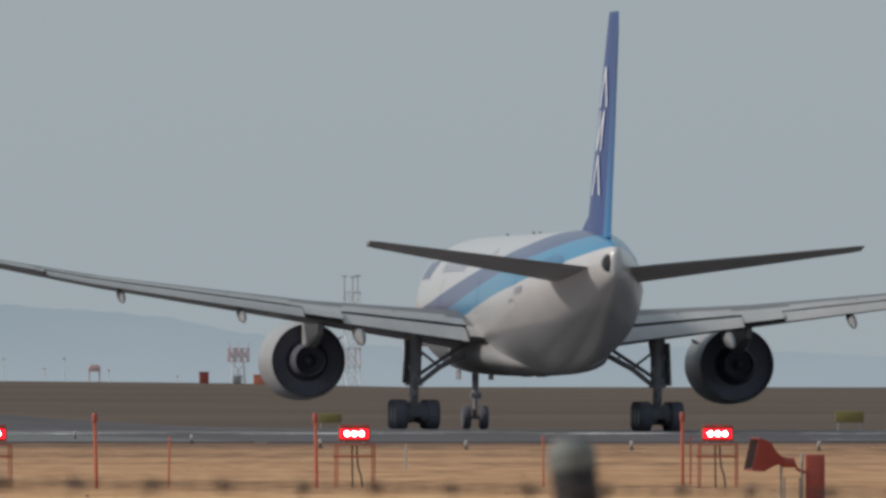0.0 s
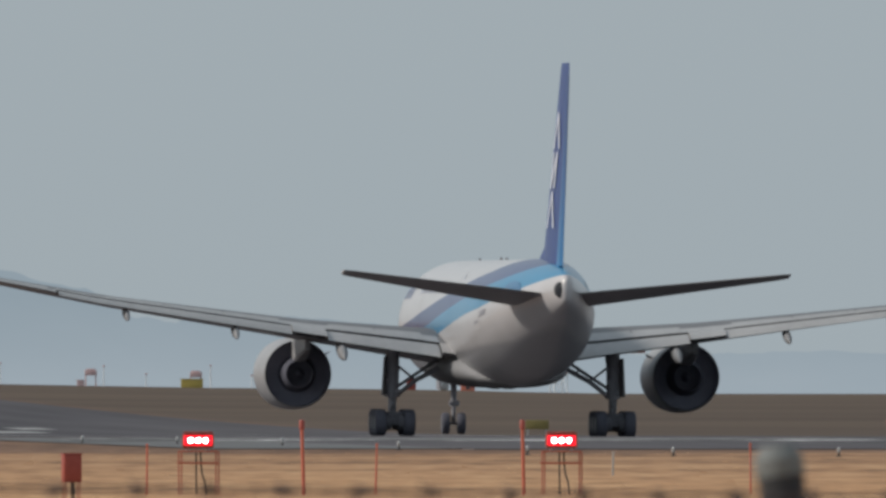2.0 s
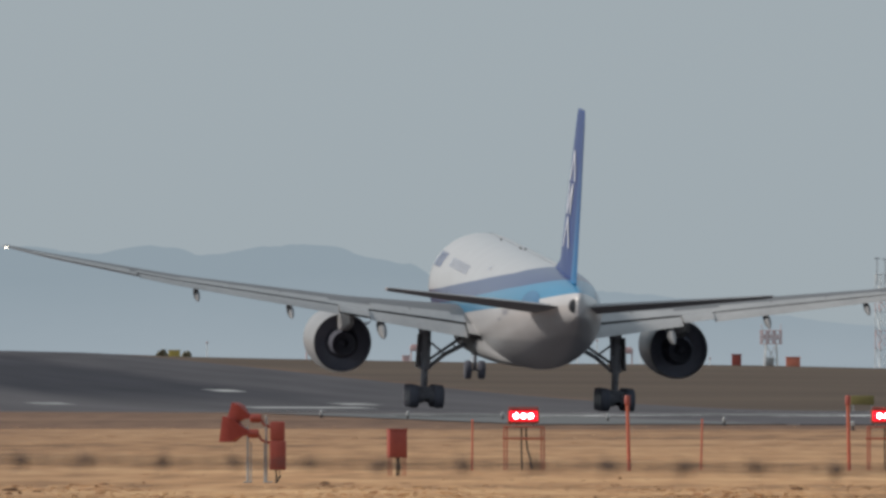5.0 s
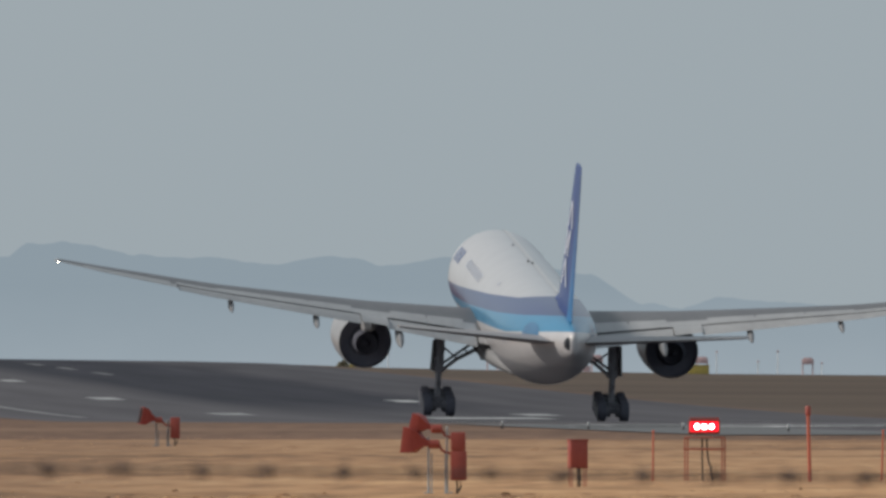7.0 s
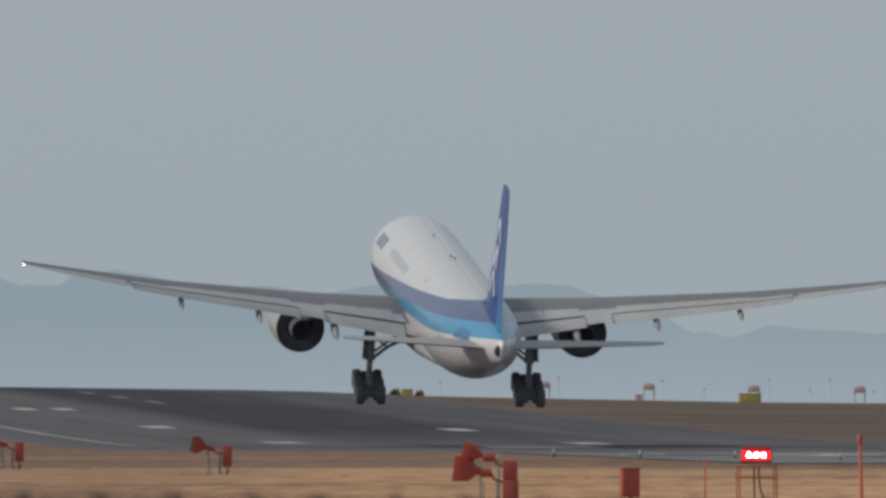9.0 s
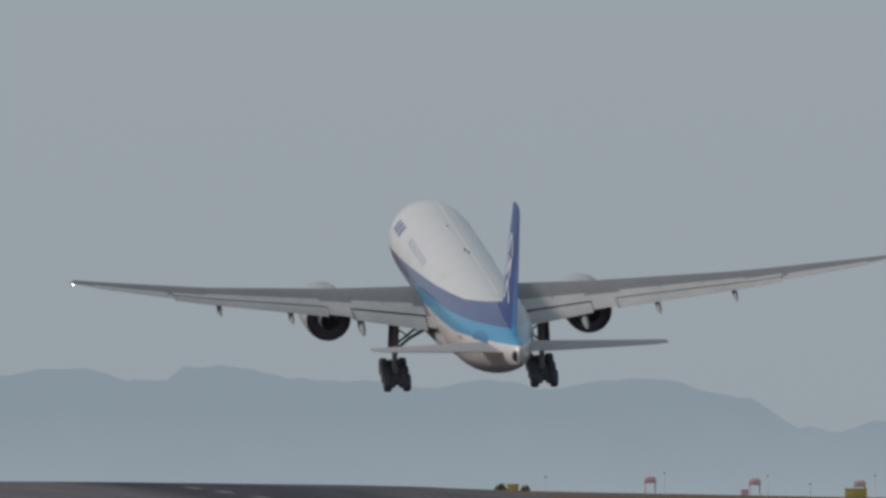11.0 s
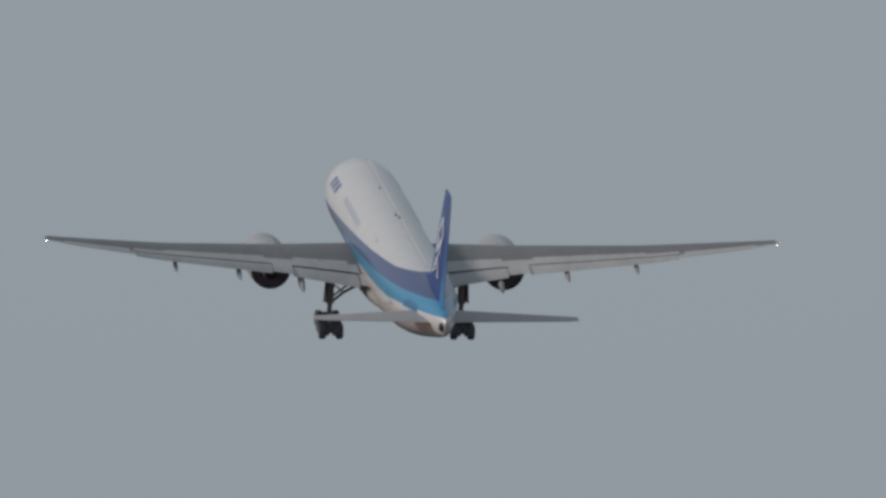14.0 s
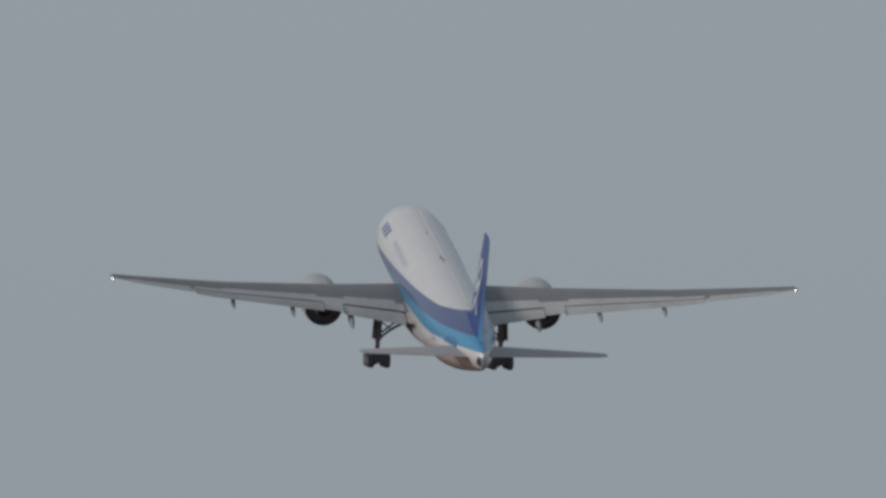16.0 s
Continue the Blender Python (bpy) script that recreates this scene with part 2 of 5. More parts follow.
def turf():
    """Dry winter grass in long worn bands, with bare reddish soil beside the runway."""
    m, n, l, p = base_material("dry_grass", 0.95, spec=0.2)
    geo, mp = n.new("ShaderNodeNewGeometry"), n.new("ShaderNodeMapping")
    mp.inputs["Rotation"].default_value = (0, 0, radians(-4.73))
    mp.inputs["Scale"].default_value = (0.045, 0.016, 1)
    l.new(geo.outputs["Position"], mp.inputs[0])
    big, fine = n.new("ShaderNodeTexNoise"), n.new("ShaderNodeTexNoise")
    big.inputs["Scale"].default_value, big.inputs["Detail"].default_value = 1.0, 5
    l.new(mp.outputs[0], big.inputs["Vector"])
    mp2 = n.new("ShaderNodeMapping")
    mp2.inputs["Scale"].default_value = (0.8, 0.07, 1)
    l.new(geo.outputs["Position"], mp2.inputs[0])
    fine.inputs["Scale"].default_value, fine.inputs["Detail"].default_value = 1.0, 8
    l.new(mp2.outputs[0], fine.inputs["Vector"])
    add = n.new("ShaderNodeMath")
    add.operation = "MULTIPLY_ADD"
    add.inputs[1].default_value = 0.34
    half = n.new("ShaderNodeMath")
    half.operation = "MULTIPLY"
    half.inputs[1].default_value = 0.5
    bands, mp3, two = n.new("ShaderNodeTexNoise"), n.new("ShaderNodeMapping"), n.new("ShaderNodeMix")
    mp3.inputs["Scale"].default_value = (0.012, 0.032, 1)
    l.new(geo.outputs["Position"], mp3.inputs[0])
    bands.inputs["Scale"].default_value, bands.inputs["Detail"].default_value = 1.0, 3
    l.new(mp3.outputs[0], bands.inputs["Vector"])
    two.inputs[0].default_value = 0.6
    l.new(big.outputs[0], two.inputs[2])
    l.new(bands.outputs[0], two.inputs[3])
    l.new(two.outputs[0], half.inputs[0])
    l.new(fine.outputs[0], add.inputs[0])
    l.new(half.outputs[0], add.inputs[2])
    r = ramp(n, [(0.31, (0.2, 0.115, 0.062)), (0.375, (0.36, 0.2, 0.1)), (0.43, (0.485, 0.272, 0.135)), (0.52, (0.61, 0.38, 0.2))])
    l.new(add.outputs[0], r.inputs[0])
    # bare soil along the pavement, and duller turf beyond the runway
    sx = n.new("ShaderNodeSeparateXYZ")
    rot = n.new("ShaderNodeMapping")
    rot.inputs["Rotation"].default_value = (0, 0, radians(-4.73))
    l.new(geo.outputs["Position"], rot.inputs[0])
    l.new(rot.outputs[0], sx.inputs[0])
    wob = n.new("ShaderNodeMath")
    wob.operation = "MULTIPLY_ADD"
    wob.inputs[1].default_value = 9.0
    l.new(big.outputs[0], wob.inputs[0])
    l.new(sx.outputs[0], wob.inputs[2])
    def calc(op, a, b):
        x = n.new("ShaderNodeMath")
        x.operation = op
        for sock, value in zip(x.inputs, (a, b)):
            if hasattr(value, "links"):
                l.new(value, sock)
            else:
                sock.default_value = value
        return x.outputs[0]

    before = calc("SUBTRACT", 962.0, sx.outputs[1])
    aside = calc("MULTIPLY", calc("SUBTRACT", AXIS_X - 22, wob.outputs[0]), 2.2)
    away = calc("ADD", calc("MAXIMUM", before, aside), calc("MULTIPLY", big.outputs[0], 40.0))
    band = n.new("ShaderNodeMapRange")
    band.inputs[1].default_value, band.inputs[2].default_value = 0, 200
    l.new(away, band.inputs[0])
    soil = ramp(n, [(0.0, (0.9, 0.9, 0.9)), (0.54, (0.85, 0.85, 0.85)), (0.64, (0.15, 0.15, 0.15)), (0.74, (0.3, 0.3, 0.3)), (0.86, (0, 0, 0))])
    l.new(band.outputs[0], soil.inputs[0])
    # a barer patch of the field
    pos, bare = n.new("ShaderNodeSeparateXYZ"), n.new("ShaderNodeMapRange")
    l.new(geo.outputs["Position"], pos.inputs[0])
    bare.inputs[1].default_value, bare.inputs[2].default_value, bare.inputs[4].default_value = -6, -19, 0.6
    l.new(pos.outputs[0], bare.inputs[0])
    soil_share = calc("MAXIMUM", soil.outputs[0], calc("MULTIPLY", bare.outputs[0], calc("MULTIPLY", bands.outputs[0], 1.7)))
    # the turf grows thinner towards the pavement
    thin = n.new("ShaderNodeMapRange")
    thin.inputs[1].default_value, thin.inputs[2].default_value = 140, 430
    thin.inputs[3].default_value, thin.inputs[4].default_value = 0.4, 0.0
    l.new(before, thin.inputs[0])
    soil_share = calc("MAXIMUM", soil_share, thin.outputs[0])
    right = n.new("ShaderNodeMapRange")
    right.inputs[1].default_value, right.inputs[2].default_value = AXIS_X + 34, AXIS_X + 42
    l.new(wob.outputs[0], right.inputs[0])
    past = n.new("ShaderNodeMapRange")
    past.inputs[1].default_value, past.inputs[2].default_value = 940, 980
    l.new(sx.outputs[1], past.inputs[0])
    far = n.new("ShaderNodeMath")
    far.operation = "MULTIPLY"
    # unseen turf far to the left, dulled to weaken its warm bounced light
    left = n.new("ShaderNodeMapRange")
    left.inputs[1].default_value, left.inputs[2].default_value = AXIS_X - 120, AXIS_X - 160
    l.new(wob.outputs[0], left.inputs[0])
    l.new(calc("MAXIMUM", right.outputs[0], left.outputs[0]), far.inputs[0])
    l.new(past.outputs[0], far.inputs[1])
    dull = ramp(n, [(0.3, (0.074, 0.052, 0.039)), (0.7, (0.112, 0.081, 0.059))])
    l.new(bands.outputs[0], dull.inputs[0])
    brown = ramp(n, [(0.30, (0.073, 0.044, 0.034)), (0.52, (0.156, 0.093, 0.068))])
    l.new(add.outputs[0], brown.inputs[0])
    c = None
    for f, col in ((soil_share, brown), (far.outputs[0], dull)):
        x = n.new("ShaderNodeMix")
        x.data_type = "RGBA"
        l.new(f, x.inputs[0])
        l.new(c or r.outputs[0], x.inputs[6])
        l.new(col.outputs[0], x.inputs[7])
        c = x.outputs[2]
    l.new(c, p.inputs["Base Color"])
    return m


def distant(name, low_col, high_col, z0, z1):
    """Far hills that glow by themselves; haze is painted in, paler towards the foot."""
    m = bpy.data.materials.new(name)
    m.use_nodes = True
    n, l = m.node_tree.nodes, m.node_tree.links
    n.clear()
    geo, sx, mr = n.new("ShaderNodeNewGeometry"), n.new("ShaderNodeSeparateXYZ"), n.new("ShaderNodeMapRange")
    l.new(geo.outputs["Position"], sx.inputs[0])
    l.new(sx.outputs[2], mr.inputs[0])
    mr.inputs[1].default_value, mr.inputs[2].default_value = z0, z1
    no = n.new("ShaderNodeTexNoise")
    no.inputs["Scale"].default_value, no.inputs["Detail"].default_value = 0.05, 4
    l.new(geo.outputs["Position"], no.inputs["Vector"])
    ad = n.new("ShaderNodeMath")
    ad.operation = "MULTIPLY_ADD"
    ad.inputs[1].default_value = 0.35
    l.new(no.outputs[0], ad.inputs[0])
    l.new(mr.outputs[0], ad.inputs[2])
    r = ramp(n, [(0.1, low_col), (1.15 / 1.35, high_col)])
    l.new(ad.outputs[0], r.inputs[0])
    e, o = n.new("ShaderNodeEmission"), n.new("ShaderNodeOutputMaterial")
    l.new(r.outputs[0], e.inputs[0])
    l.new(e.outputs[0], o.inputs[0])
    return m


# ---- mesh helpers ----
def mesh_of(bm, mats, sharp=40):
    me = bpy.data.meshes.new("mesh")
    bmesh.ops.recalc_face_normals(bm, faces=bm.faces)
    bm.to_mesh(me)
    bm.free()
    for m in mats if isinstance(mats, (list, tuple)) else [mats]:
        me.materials.append(m)
    me.polygons.foreach_set("use_smooth", [True] * len(me.polygons))
    me.set_sharp_from_angle(angle=radians(sharp))
    return me


def part(name, bm, material, parent=None, label="", sharp=40, at=None):
    """One mesh object under a thing or part; at: its own origin, in the parent's space."""
    if at is not None:
        bmesh.ops.translate(bm, verts=bm.verts, vec=-Vector(at))
    ob = new(name, mesh_of(bm, material, sharp))
    if parent is not None:
        ob.parent = parent
    if at is not None:
        ob.location = at
    return tagged(ob, label)


def box(bm, c, size, bevel=0.0, turn=None, mat=0):
    made = bmesh.ops.create_cube(bm, size=1.0)["verts"]
    for v in made:
        v.co = Vector((v.co.x * size[0], v.co.y * size[1], v.co.z * size[2]))
    faces = {f for v in made for f in v.link_faces}
    for f in faces:
        f.material_index = mat
    if bevel:
        got = bmesh.ops.bevel(bm, geom=list({e for v in made for e in v.link_edges}), offset=bevel, segments=2, affect="EDGES", profile=0.6)
        made = list({v for f in got["faces"] for v in f.verts} | {v for v in made if v.is_valid})
    for v in made:
        v.co = (turn @ v.co if turn is not None else v.co) + Vector(c)
    return made


def ring_face(bm, rings, caps=(True, True), mats=None, closed=True):
    """Skins a row of rings of equal length."""
    rows = [[bm.verts.new(p) for p in r] for r in rings]
    n = len(rows[0])
    for i in range(len(rows) - 1):
        for j in range(n if closed else n - 1):
            k = (j + 1) % n
            f = bm.faces.new((rows[i][j], rows[i][k], rows[i + 1][k], rows[i + 1][j]))
            if mats:
                f.material_index = mats(i, j)
    if caps[0]:
        bm.faces.new(rows[0][::-1])
    if caps[1]:
        bm.faces.new(rows[-1])
    return rows


def tube(bm, p0, p1, r0, r1=None, n=14, caps=(True, True)):
    p0, p1 = Vector(p0), Vector(p1)
    r1 = r0 if r1 is None else r1
    q = (p1 - p0).to_track_quat("Z", "Y")
    rings = [[p + q @ Vector((r * math.cos(a), r * math.sin(a), 0)) for a in [k * math.tau / n for k in range(n)]] for p, r in ((p0, r0), (p1, r1))]
    return ring_face(bm, rings, caps)


def bent(bm, points, r, n=8):
    """A cable or bent bar along points."""
    pts = [Vector(p) for p in points]
    rings = []
    for i, p in enumerate(pts):
        d = (pts[min(i + 1, len(pts) - 1)] - pts[max(i - 1, 0)]).normalized()
        q = d.to_track_quat("Z", "Y")
        rings.append([p + q @ Vector((r * math.cos(a), r * math.sin(a), 0)) for a in [k * math.tau / n for k in range(n)]])
    ring_face(bm, rings)


def lathe(bm, profile, centre, n=40, axis="y", caps=(True, True), squash=1.0):
    """Turns (position along axis, radius) round the axis through centre."""
    rings = []
    for v, r in profile:
        ring = []
        for k in range(n):
            a = k * math.tau / n
            c, s = r * math.cos(a), r * math.sin(a) * squash
            ring.append(Vector(centre) + (Vector((c, v, s)) if axis == "y" else Vector((v, c, s)) if axis == "x" else Vector((c, s, v))))
        rings.append(ring)
    return ring_face(bm, rings, caps)


def thing(name, label, category, group="", at=(0, 0, 0)):
    ob = new(name)
    ob.empty_display_size = 0.3
    ob.location = at
    return tagged(ob, label, category, group)


def blades():
    """Dry grass blades, each tuft of its own tone."""
    m, n, l, p = base_material("grass_blades", 0.9, spec=0.2)
    geo = n.new("ShaderNodeNewGeometry")
    r = ramp(n, [(0.0, (0.442, 0.217, 0.113)), (0.3, (0.589, 0.325, 0.169)), (0.7, (0.694, 0.424, 0.216)), (1.0, (0.820, 0.551, 0.320))])
    l.new(geo.outputs["Random Per Island"], r.inputs[0])
    l.new(r.outputs[0], p.inputs["Base Color"])
    return m


def clods():
    """Reddish earth and dead stalks, each clod of its own tone."""
    m, n, l, p = base_material("earth_clods", 0.95, spec=0.1)
    geo, no = n.new("ShaderNodeNewGeometry"), n.new("ShaderNodeTexNoise")
    no.inputs["Scale"].default_value, no.inputs["Detail"].default_value = 14, 4
    l.new(geo.outputs["Position"], no.inputs["Vector"])
    r = ramp(n, [(0.0, (0.11, 0.055, 0.033)), (0.4, (0.24, 0.13, 0.075)), (0.75, (0.42, 0.235, 0.135)), (1.0, (0.6, 0.37, 0.22))])
    l.new(geo.outputs["Random Per Island"], r.inputs[0])
    g = ramp(n, [(0.3, (0.6, 0.6, 0.6)), (0.7, (1, 1, 1))])
    l.new(no.outputs[0], g.inputs[0])
    x = n.new("ShaderNodeMix")
    x.data_type, x.blend_type = "RGBA", "MULTIPLY"
    x.inputs[0].default_value = 1.0
    l.new(r.outputs[0], x.inputs[6])
    l.new(g.outputs[0], x.inputs[7])
    l.new(x.outputs[2], p.inputs["Base Color"])
    return m


MAT["blades"] = blades()
MAT["clods"] = clods()

# ---- ground and runway ----
RUN = radians(4.73)                     # the runway leads away, this much to the left
AXIS_X = 111.5                          # the line of the take-off roll, in the turned frame
MID = 4.0                               # the runway's middle lies this far to its right
PROFILE = [(0, 0.0), (420, -0.02), (540, -0.1), (700, -0.08), (900, 0.06), (1040, 0.14), (1060, 0.13), (1120, 0.017), (1300, -0.379),
           (1482, -0.764), (1540, -0.887), (1600, -0.95)]
CREST = [(-0.062, 3.6), (-0.0333, 3.46), (-0.0202, 3.1), (-0.0132, 2.53), (0, 1.98), (0.0095, 1.8), (0.0167, 1.4), (0.03, 1.38), (0.07, 1.3)]


def table(rows, x):
    return float(np.interp(x, [r[0] for r in rows], [r[1] for r in rows]))


def ground_z(x, y):
    base = table(PROFILE, y)
    s = min(max((y - 1530) / 750, 0), 1)
    s = s * s * (3 - 2 * s)
    z = base + (table(CREST, x / max(y, 1)) - base) * s
    d = min(max((y - 2290) / 300, 0), 1)
    return z * (1 - d) - 6 * d


def on_runway(q, a):
    """World x, y of a point q to the right of the centre line and a along it."""
    q += AXIS_X
    return q * math.cos(RUN) - a * math.sin(RUN), q * math.sin(RUN) + a * math.cos(RUN)


MAT["turf"] = turf()


def build_ground():
    ys = [-1500, -400, -100] + [k * 20 for k in range(0, 34)] + [680 + k * 12 for k in range(0, 138)] + [2340, 2380, 2430, 2500, 2600, 3000, 3600, 4300, 4950]
    xs = [-2500, -900, -400, -220] + [-160 + 8 * k for k in range(0, 36)] + [160, 240, 400, 900, 2500]
    bm = bmesh.new()
    grid = [[bm.verts.new((x, y, ground_z(x, y))) for x in xs] for y in ys]
    for i in range(len(ys) - 1):
        for j in range(len(xs) - 1):
            bm.faces.new((grid[i][j], grid[i][j + 1], grid[i + 1][j + 1], grid[i + 1][j]))
    g = part("ground", bm, MAT["turf"], sharp=60)
    tagged(g, "dry tan winter grass with bare reddish soil beside the runway", "ground", kind="structure")


def strip(name, q0, q1, a0, a1, lift, mat, label, parent=None, nq=4, step=10.0, depth=0.0):
    bm = bmesh.new()
    na = max(2, int(math.ceil((a1 - a0) / step)) + 1)
    rows = []
    for a in np.linspace(a0, a1, na):
        row = []
        for q in np.linspace(q0, q1, nq):
            x, y = on_runway(q, a)
            row.append(bm.verts.new((x, y, ground_z(x, y) + lift)))
        rows.append(row)
    for i in range(na - 1):
        for j in range(nq - 1):
            bm.faces.new((rows[i][j], rows[i][j + 1], rows[i + 1][j + 1], rows[i + 1][j]))
    if depth:
        edge = [e for e in bm.edges if e.is_boundary]
        got = bmesh.ops.extrude_edge_only(bm, edges=edge)["geom"]
        for v in got:
            if isinstance(v, bmesh.types.BMVert):
                v.co.z -= depth
    ob = part(name, bm, mat, parent, label, sharp=60)
    return ob


def runway_material():
    """Grey asphalt with a dark, streaked belt of tyre rubber along the middle."""
    m, n, l, p = base_material("runway_surface", 0.9, spec=0.15)
    geo, rot, sx = n.new("ShaderNodeNewGeometry"), n.new("ShaderNodeMapping"), n.new("ShaderNodeSeparateXYZ")
    rot.inputs["Rotation"].default_value = (0, 0, -RUN)
    l.new(geo.outputs["Position"], rot.inputs[0])
    l.new(rot.outputs[0], sx.inputs[0])
    st = n.new("ShaderNodeMapping")
    st.inputs["Scale"].default_value = (0.25, 0.006, 1)
    l.new(rot.outputs[0], st.inputs[0])
    no = n.new("ShaderNodeTexNoise")
    no.inputs["Scale"].default_value, no.inputs["Detail"].default_value = 1, 7
    l.new(st.outputs[0], no.inputs["Vector"])
    wob = n.new("ShaderNodeMath")
    wob.operation = "MULTIPLY_ADD"
    wob.inputs[1].default_value = 9
    l.new(no.outputs[0], wob.inputs[0])
    l.new(sx.outputs[0], wob.inputs[2])
    mr = n.new("ShaderNodeMapRange")
    mr.inputs[1].default_value, mr.inputs[2].default_value = AXIS_X + MID - 31 + 4.5, AXIS_X + MID + 31 + 4.5
    l.new(wob.outputs[0], mr.inputs[0])
    belt = ramp(n, [(0.35, (0, 0, 0)), (0.42, (1, 1, 1)), (0.64, (0.95, 0.95, 0.95)), (0.76, (0.3, 0.3, 0.3))])
    l.new(mr.outputs[0], belt.inputs[0])
    along = n.new("ShaderNodeMapRange")
    along.inputs[1].default_value, along.inputs[2].default_value, along.inputs[3].default_value = 1640, 1780, 0.25
    l.new(sx.outputs[1], along.inputs[0])
    k = n.new("ShaderNodeMath")
    k.operation = "MULTIPLY"
    l.new(belt.outputs[0], k.inputs[0])
    l.new(along.outputs[0], k.inputs[1])
    # a purple-blue haze tint is mixed into both asphalt tones
    grey = ramp(n, [(0.3, (0.073, 0.068, 0.075)), (0.7, (0.108, 0.101, 0.109))])
    dark = ramp(n, [(0.3, (0.022, 0.022, 0.030)), (0.7, (0.039, 0.038, 0.049))])
    l.new(no.outputs[0], grey.inputs[0])
    l.new(no.outputs[0], dark.inputs[0])
    x = n.new("ShaderNodeMix")
    x.data_type = "RGBA"
    l.new(k.outputs[0], x.inputs[0])
    l.new(grey.outputs[0], x.inputs[6])
    l.new(dark.outputs[0], x.inputs[7])
    l.new(x.outputs[2], p.inputs["Base Color"])
    return m


def build_runway():
    worn = MAT["faint_marking"]
    run = strip("runway", MID - 30, MID + 30, 905, 2330, 0.04, runway_material(), "", nq=9, step=12, depth=0.06)
    tagged(run, "grey asphalt runway with dark tyre rubber and worn markings", "runway", kind="structure")
    strip("blast_pad", MID - 40, MID - 30, 910, 1062, 0.034, MAT["shoulder"], "grey paved end of the runway", run, 4, 12)
    strip("stop_line", -2.0, MID + 30, 921, 933, 0.05, worn, "worn broken white line", run, 10, 12)
    strip("end_line", MID - 38, MID + 30, 1002, 1012, 0.05, worn, "worn white line across the runway's end", run, 12, 12)
    for side in (-1, 1):
        if side < 0:
            for a in (2002, 2056, 2108):
                strip("centre_dash", 3.4, 4.2, a, a + 24, 0.05, MAT["faint_stripe"], "worn white centre line dash", run, 2, 12)
            strip("bar_mark", 2.3, 10.5, 1592, 1616, 0.05, MAT["marking"], "worn broken white bar", run, 6, 12)
            strip("side_stripe", MID - 25.0, MID - 24.2, 1610, 2320, 0.05, MAT["faint_stripe"], "worn white edge stripe", run, 2, 12)
        for k in range(13 if side < 0 else 10):
            q = MID + side * (2.4 + 2.7 * k)
            strip("threshold_stripe", q - 0.95, q + 0.95, 1016, 1050, 0.05, MAT["faint_stripe"], "", run, 2, 12)
        strip("aiming_mark", MID + side * 13.5 - 4.5, MID + side * 13.5 + 4.5, 1352, 1400, 0.05, MAT["marking"], "", run, 3, 12)
    # place along, half width, length, and the places across
    for a, half, long, across in ((1250, 1.25, 22, (-8.3, -12.1, 13.7)), (1490, 1.25, 22, (-9.3, 14.7)), (1650, 1.25, 22, (-8.05, 13.2)),
                                  (1790, 1.05, 20, (-8.77, 13.9)), (1936, 0.8, 18, (-8.05, -11.27))):
        for q in across:
            strip("touchdown_mark", q - half, q + half, a - long / 2, a + long / 2, 0.05, MAT["marking"], "", run, 2, 12)


def build_threshold_lights():
    first = thing("runway_end_light", "small white runway end light on a dark stem", "airfield light", "runway end lights")
    bm = bmesh.new()
    lathe(bm, [(-0.02, 0.1), (0.03, 0.1), (0.05, 0.04), (0.14, 0.035), (0.15, 0.07)], (0, 0, 0), 12, "z")
    part("stem", bm, MAT["cable"], first, "dark stem and base plate")
    bm = bmesh.new()
    lathe(bm, [(0.14, 0.045), (0.16, 0.06), (0.28, 0.06), (0.30, 0.05)], (0, 0, 0), 14, "z")
    part("lamp_housing", bm, MAT["pole_grey"], first, "pale lamp housing")
    bm = bmesh.new()
    lathe(bm, [(0.30, 0.045), (0.33, 0.034), (0.345, 0.012)], (0, 0, 0), 12, "z")
    part("lens", bm, MAT["galv"], first, "clear glass lens")
    for k, (b, d) in enumerate(((-358, 995), (-205, 980), (-37, 970), (149, 950), (355, 905), (583, 860), (841, 845), (1134, 840), (1466, 835))):
        m = pose(*spot(b / 42000, d))
        if k == 0:
            first.matrix_basis = m
        else:
            copy_thing(first, m)


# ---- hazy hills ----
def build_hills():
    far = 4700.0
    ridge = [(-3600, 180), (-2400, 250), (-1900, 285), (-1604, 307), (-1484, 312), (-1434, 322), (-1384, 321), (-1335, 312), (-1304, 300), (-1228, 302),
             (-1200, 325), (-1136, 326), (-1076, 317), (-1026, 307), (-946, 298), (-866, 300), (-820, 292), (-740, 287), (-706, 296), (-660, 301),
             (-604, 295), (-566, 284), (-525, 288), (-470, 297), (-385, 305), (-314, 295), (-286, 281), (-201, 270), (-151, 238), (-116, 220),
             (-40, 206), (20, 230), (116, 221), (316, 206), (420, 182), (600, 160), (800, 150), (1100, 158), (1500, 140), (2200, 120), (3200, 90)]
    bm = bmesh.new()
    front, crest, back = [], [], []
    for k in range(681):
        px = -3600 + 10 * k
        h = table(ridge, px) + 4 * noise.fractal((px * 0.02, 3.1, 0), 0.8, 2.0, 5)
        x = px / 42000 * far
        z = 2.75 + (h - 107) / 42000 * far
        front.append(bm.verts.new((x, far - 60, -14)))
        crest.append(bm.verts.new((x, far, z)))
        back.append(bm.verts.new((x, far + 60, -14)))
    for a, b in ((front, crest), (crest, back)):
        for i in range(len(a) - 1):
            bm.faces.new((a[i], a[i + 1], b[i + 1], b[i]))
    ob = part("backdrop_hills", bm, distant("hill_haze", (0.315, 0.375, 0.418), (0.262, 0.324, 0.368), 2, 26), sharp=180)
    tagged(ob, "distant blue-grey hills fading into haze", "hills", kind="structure")


